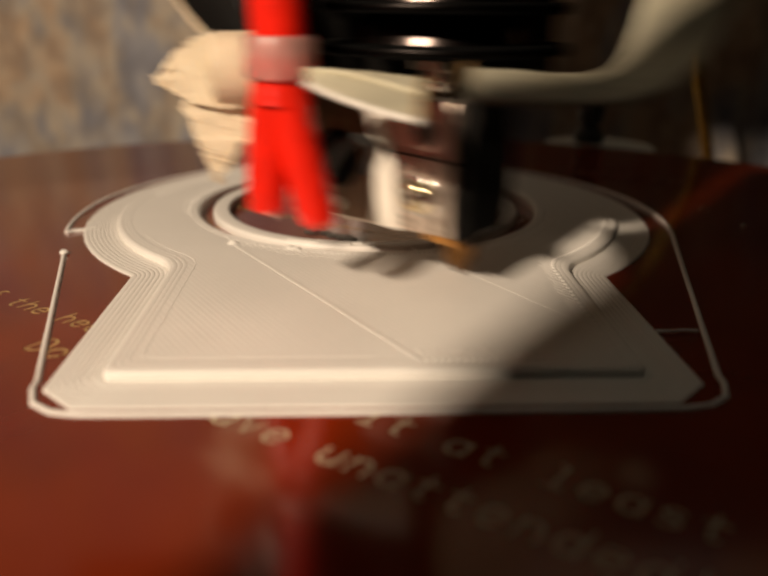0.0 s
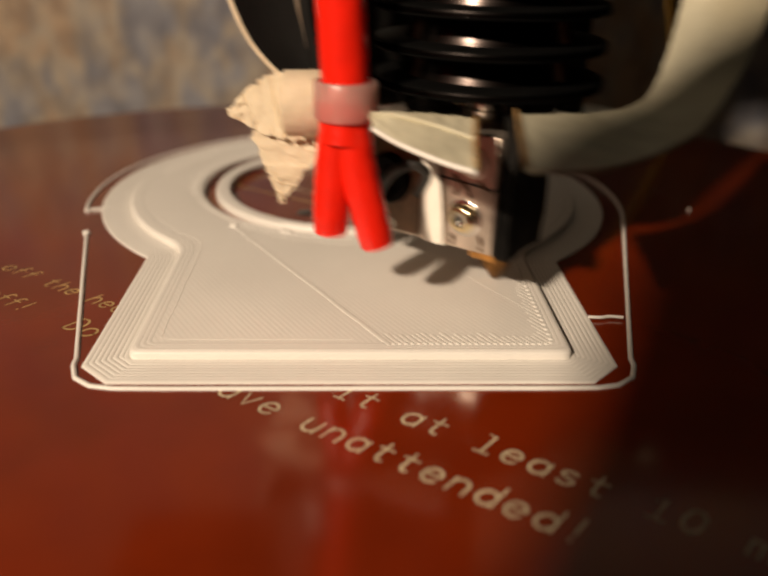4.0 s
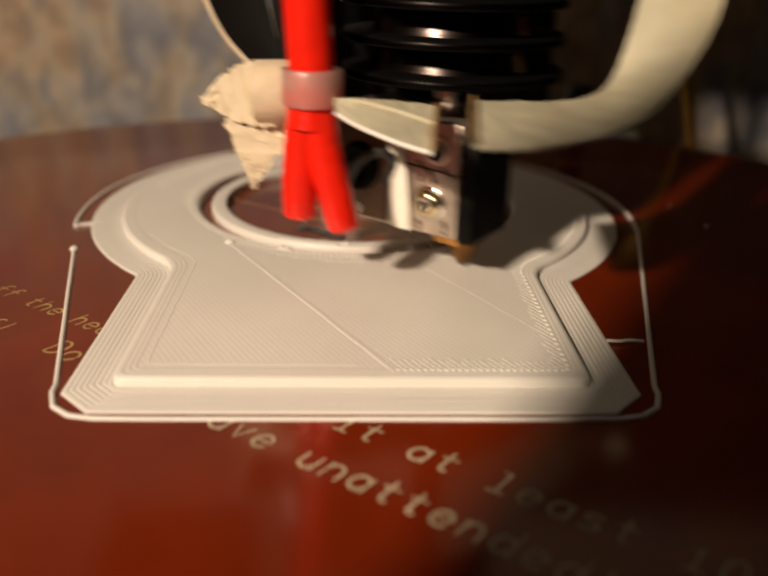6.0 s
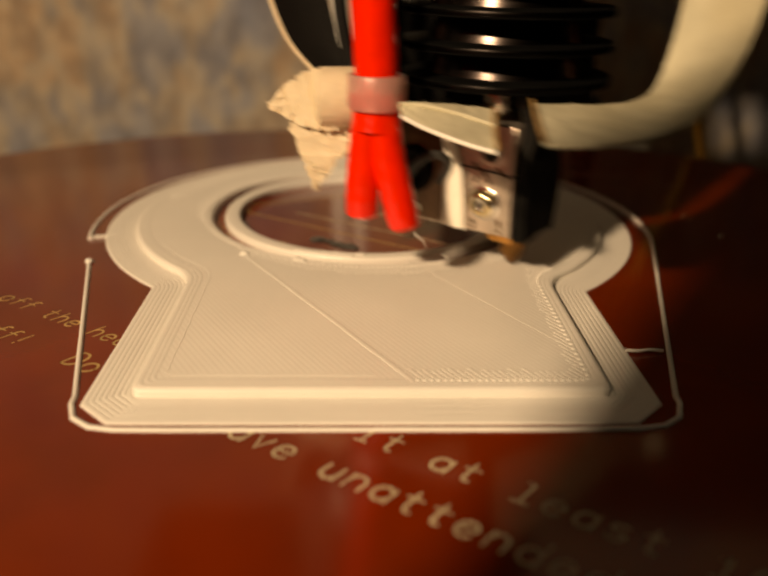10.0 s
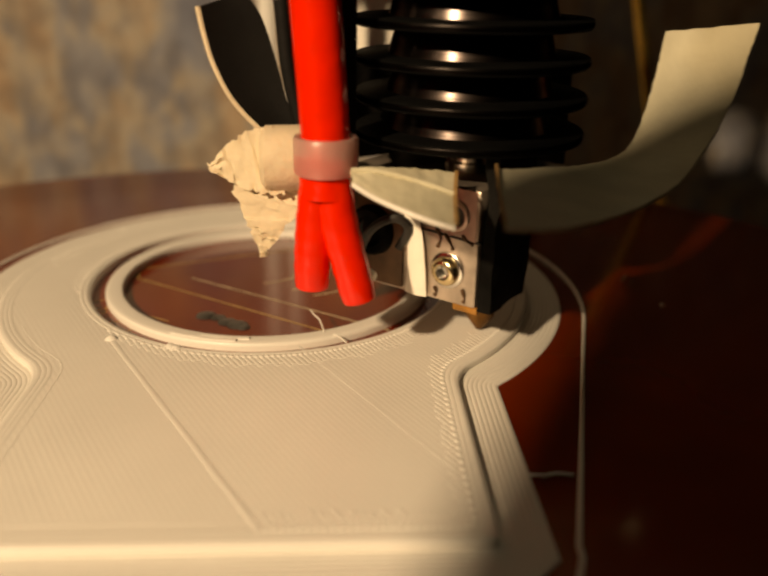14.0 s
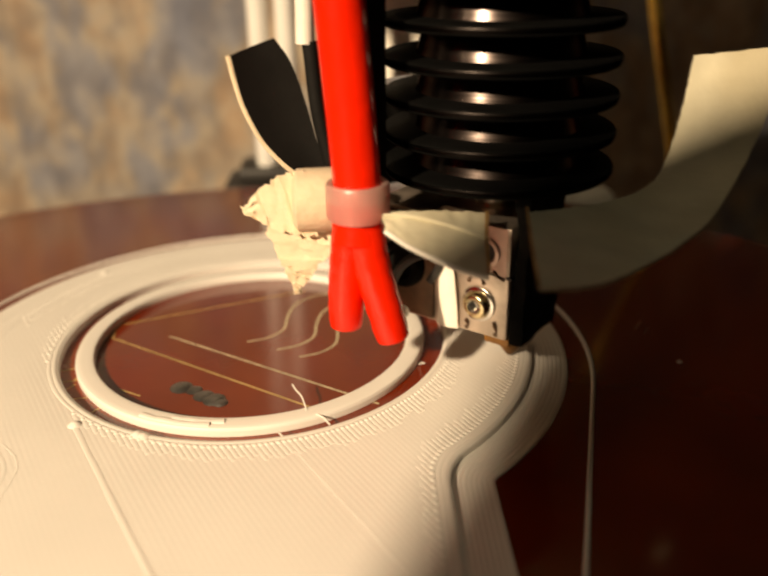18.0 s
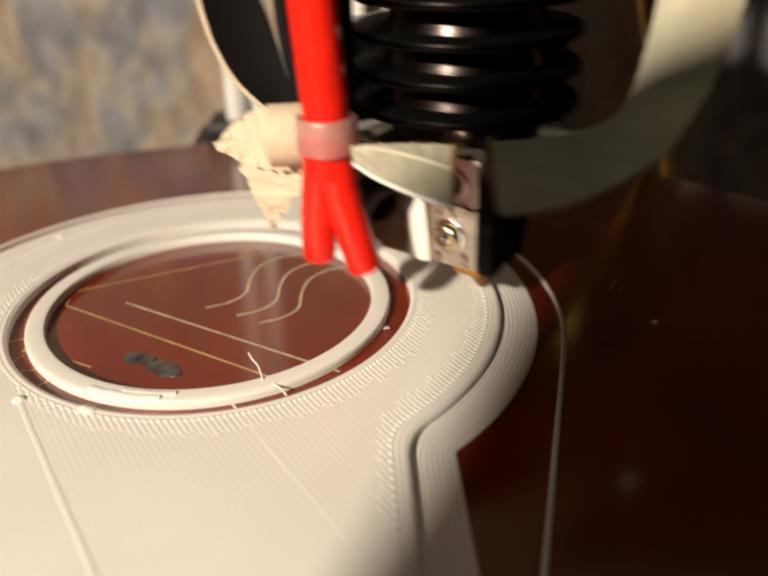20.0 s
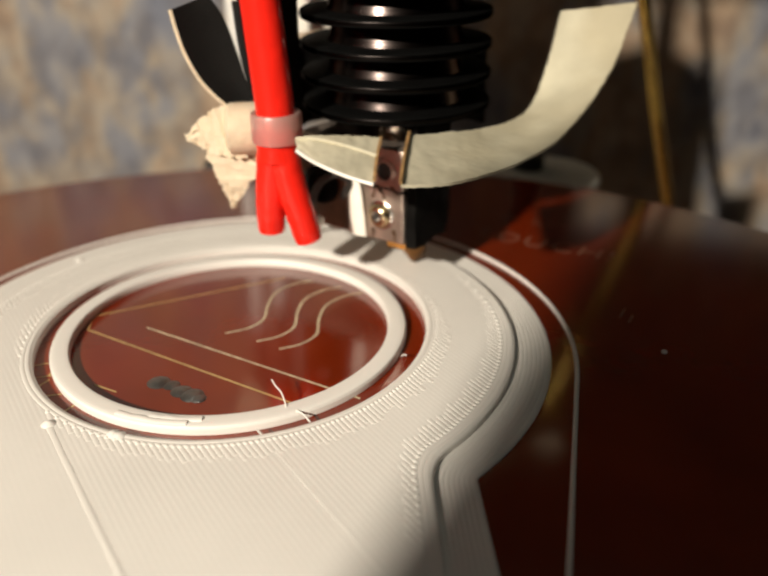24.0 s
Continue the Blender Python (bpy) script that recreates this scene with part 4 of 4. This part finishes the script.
part("wire_sleeve", tube(bmesh.new(), spline([(-18.8, -3.6, 22), (-19.8, -3.4, 27), (-20.3, -3.0, 33.0)], 6), 0.7, 10), M_MATT, head, "black sleeve on the wire")
part("side_strap", sheet(bmesh.new(), spline([(-15.8, -6.2, 66), (-15.7, -6.2, 44), (-15.6, -6.2, 20)], 5), spline([(-13.7, -5.6, 66), (-13.6, -5.6, 44), (-13.8, -5.6, 20)], 5), 0.4, 3), M_VELVET, head,
     "narrow black strap")

# ---- round housing added for the unseen fill lamp over the table ----
fill_housing = thing("fill_housing", CEIL_AT[0] / MM, CEIL_AT[1] / MM, 900, "unseen flat round housing added round the fill lamp", "ceiling light")
part("housing", revolve(bmesh.new(), [(0, 0), (170, 0), (175, -5), (175, -28), (168, -30), (160, -24), (0, -24)], 48), M_GREY, fill_housing)

# ---- unseen slab added in front of the printer to cast the bed's shadow ----
tablet = thing("tablet", 0, 0, 0, "unseen dark slab added to cast the shadow on the bed", "tablet")
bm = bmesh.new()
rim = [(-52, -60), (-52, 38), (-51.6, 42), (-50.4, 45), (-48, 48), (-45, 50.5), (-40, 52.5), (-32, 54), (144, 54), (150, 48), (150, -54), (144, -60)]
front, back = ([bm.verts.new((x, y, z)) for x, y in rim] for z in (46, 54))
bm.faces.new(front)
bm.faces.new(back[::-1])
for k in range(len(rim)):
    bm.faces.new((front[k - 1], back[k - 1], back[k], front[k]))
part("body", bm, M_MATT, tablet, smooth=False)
part("slab_ring", revolve(bmesh.new(), [(9, 44.5), (11, 44.5), (11.5, 45), (11.5, 46), (9, 46)], 40), M_DARK, tablet)

HEAD_PATH = [
    (0, 8.9, 23.4), (0.1, 4.4, 29.9), (0.2, 5.0, 29.6), (0.3, 9.6, 22.9), (0.4, 11.8, 20.1), (0.5, 15.8, 12.9), (0.6, 17.5, 9.1),
    (0.7, 14.6, 15.5), (0.8, 12.1, 19.6), (0.9, 7.6, 26.8), (1, 5.5, 30.7), (1.1, 7.6, 25.4), (1.2, 9.9, 22.9), (1.3, 13.7, 15.8),
    (1.4, 15.9, 13.1), (1.5, 16.4, 13.1), (1.6, 14.1, 17.7), (1.7, 9.7, 24.7), (1.8, 7.4, 28.6), (1.9, 7.2, 28.7), (2, 9.4, 25.7),
    (2.1, 13.5, 17.8), (2.2, 15.5, 14.2), (2.3, 16.9, 12.9), (2.4, 14.7, 17.0), (2.5, 10.0, 25.1), (2.6, 7.8, 29.2), (2.7, 7.9, 29.9),
    (2.8, 10.0, 26.1), (2.9, 14.0, 18.5), (3, 16.1, 14.7), (3.1, 16.6, 14.9), (3.2, 14.6, 18.5), (3.3, 10.6, 25.9), (3.4, 8.4, 28.6),
    (3.5, 8.3, 28.8), (3.9, 16.9, 15.5), (4.3, 8.5, 30.2), (4.6, 17.1, 16.2), (5, 8.6, 31.2), (5.25, 17.3, 16.8), (5.5, 8.7, 32.2),
    (5.6, 11.2, 28.1), (5.7, 15.3, 21.3), (5.8, 17.6, 17.7), (5.9, 14.5, 23.4), (6, 12.3, 26.9), (6.1, 9.1, 32.3), (6.2, 11.5, 28.5),
    (6.3, 15.2, 21.4), (6.4, 17.5, 18.5), (6.5, 14.4, 24.7), (6.6, 12.0, 28.9), (6.7, 11.3, 31.3), (6.8, 13.3, 27.4), (6.9, 17.5, 20.5),
    (7, 17.7, 20.7), (7.1, 13.0, 27.2), (7.2, 10.8, 31.1), (7.3, 13.1, 27.9), (7.4, 15.4, 24.8), (7.5, 17.0, 22.8), (7.6, 14.9, 26.5),
    (7.7, 11.2, 33.6), (7.8, 13.1, 29.2), (7.9, 17.5, 22.6), (8, 18.0, 22.7), (8.1, 13.5, 29.9), (8.2, 11.4, 33.7), (8.3, 15.0, 27.5),
    (8.4, 17.0, 23.8), (8.5, 15.1, 27.8), (8.6, 13.0, 31.4), (8.7, 15.1, 28.4), (8.8, 17.1, 24.5), (8.9, 15.0, 28.9), (9, 12.8, 33.7),
    (9.1, 16.6, 28.9), (9.2, 17.7, 24.1), (9.3, 13.7, 29.6), (9.4, 13.2, 33.9), (9.5, 18.1, 26.5), (9.7, 14.1, 34.0), (9.9, 18.5, 27.1),
    (10.1, 14.8, 34.4), (10.3, 19.0, 27.5), (10.5, 15.3, 34.9), (10.7, 19.4, 27.9), (10.9, 15.8, 35.3), (11.1, 19.8, 28.2), (11.3, 16.3, 35.5),
    (11.5, 20.9, 30.8), (11.6, 18.7, 33.2), (11.7, 17.7, 29.3), (11.8, 20.0, 28.6), (11.9, 16.9, 34.7), (12, 19.8, 32.5), (12.1, 18.0, 37.8),
    (12.2, 18.8, 38.6), (12.3, 20.1, 35.4), (12.4, 18.2, 39.0), (12.5, 22.1, 32.1), (12.6, 19.8, 36.1), (12.7, 20.9, 34.3), (12.8, 22.2, 32.6),
    (12.9, 19.2, 37.3), (13, 21.7, 34.9), (13.1, 20.3, 38.0), (13.2, 21.0, 38.5), (13.3, 22.4, 34.9), (13.4, 20.1, 38.8), (13.5, 23.7, 34.0),
    (13.6, 21.8, 37.2), (13.7, 23.0, 35.5), (13.8, 24.2, 35.3), (13.9, 21.2, 39.2), (14, 23.9, 35.4), (14.1, 21.1, 40.5), (14.2, 22.2, 39.3),
    (14.3, 23.5, 36.6), (14.4, 21.2, 41.2), (14.5, 25.4, 35.7), (14.6, 23.8, 39.3), (14.7, 24.1, 37.4), (14.8, 25.6, 35.9), (14.9, 23.0, 41.0),
    (15, 25.6, 37.9), (15.1, 23.2, 43.1), (15.2, 24.4, 41.3), (15.3, 25.0, 40.6), (15.4, 23.3, 44.5), (15.5, 26.8, 37.9), (15.6, 25.0, 41.7),
    (15.7, 25.2, 42.2), (15.8, 27.2, 40.0), (15.9, 23.6, 45.6), (16, 26.2, 41.9), (16.1, 25.3, 42.5), (16.2, 24.0, 44.0), (16.3, 27.4, 39.8),
    (16.4, 25.3, 44.1), (16.5, 27.4, 41.5), (16.6, 28.0, 41.9), (16.7, 26.0, 45.7), (16.8, 28.3, 41.8), (16.9, 25.6, 46.4), (17, 25.8, 46.7),
    (17.1, 28.5, 43.1), (17.2, 26.1, 47.1), (17.3, 28.6, 44.1), (17.4, 29.0, 43.9), (17.5, 25.7, 48.3), (17.6, 28.3, 44.4), (17.7, 27.9, 45.1),
    (17.8, 25.4, 49.6), (17.9, 28.7, 44.8), (18, 28.8, 45.0), (18.1, 26.8, 49.6), (18.2, 29.0, 45.5), (18.3, 27.5, 47.8), (18.4, 26.2, 50.0),
    (18.5, 30.2, 45.6), (18.6, 27.8, 48.3), (18.7, 27.3, 51.0), (18.8, 29.5, 46.6), (18.9, 26.5, 52.1), (19, 26.5, 53.1), (19.1, 30.9, 47.7),
    (19.2, 28.5, 51.0), (19.3, 27.4, 53.1), (19.4, 29.9, 49.3), (19.5, 27.8, 52.5), (19.65, 30.8, 49.4), (19.85, 27.4, 55.6), (20.05, 31.2, 50.6),
    (20.3, 26.2, 58.9), (20.5, 31.3, 51.9), (20.8, 24.3, 62.7), (21.05, 31.5, 53.2), (21.3, 20.3, 69.8), (21.5, 24.4, 64.2), (21.6, 26.9, 60.8),
    (21.7, 31.3, 53.7), (21.8, 30.5, 56.6), (21.9, 25.8, 64.2), (22, 23.6, 67.7), (22.1, 19.3, 72.7), (22.2, 17.5, 74.9), (22.3, 19.2, 72.6),
    (22.4, 23.2, 67.4), (22.5, 25.4, 63.7), (22.6, 30.4, 57.3), (22.7, 30.4, 56.8), (22.8, 25.5, 64.6), (22.9, 23.2, 67.2), (23, 19.1, 72.8),
    (23.1, 17.7, 74.7), (23.2, 18.1, 74.6), (23.3, 19.8, 71.8), (23.4, 22.1, 68.5), (23.5, 26.1, 62.2), (23.6, 28.3, 58.4), (23.7, 31.3, 54.1),
    (23.8, 28.7, 57.6), (23.9, 24.1, 64.5), (24, 22.2, 67.2),
]



def motions():
    walk(head, [(t, pose(x * MM, y * MM, 1.2 * MM)) for t, x, y in HEAD_PATH])
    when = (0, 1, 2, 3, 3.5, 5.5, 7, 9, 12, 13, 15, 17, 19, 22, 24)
    aside = (-7, -3, 6, 7.5, 7, -1.5, -1.5, -2.5, 0.8, 1.4, 1.5, -3.8, -4.9, -6.7, -6.5)   # offsets and lean fitted to where the shadow edge should fall
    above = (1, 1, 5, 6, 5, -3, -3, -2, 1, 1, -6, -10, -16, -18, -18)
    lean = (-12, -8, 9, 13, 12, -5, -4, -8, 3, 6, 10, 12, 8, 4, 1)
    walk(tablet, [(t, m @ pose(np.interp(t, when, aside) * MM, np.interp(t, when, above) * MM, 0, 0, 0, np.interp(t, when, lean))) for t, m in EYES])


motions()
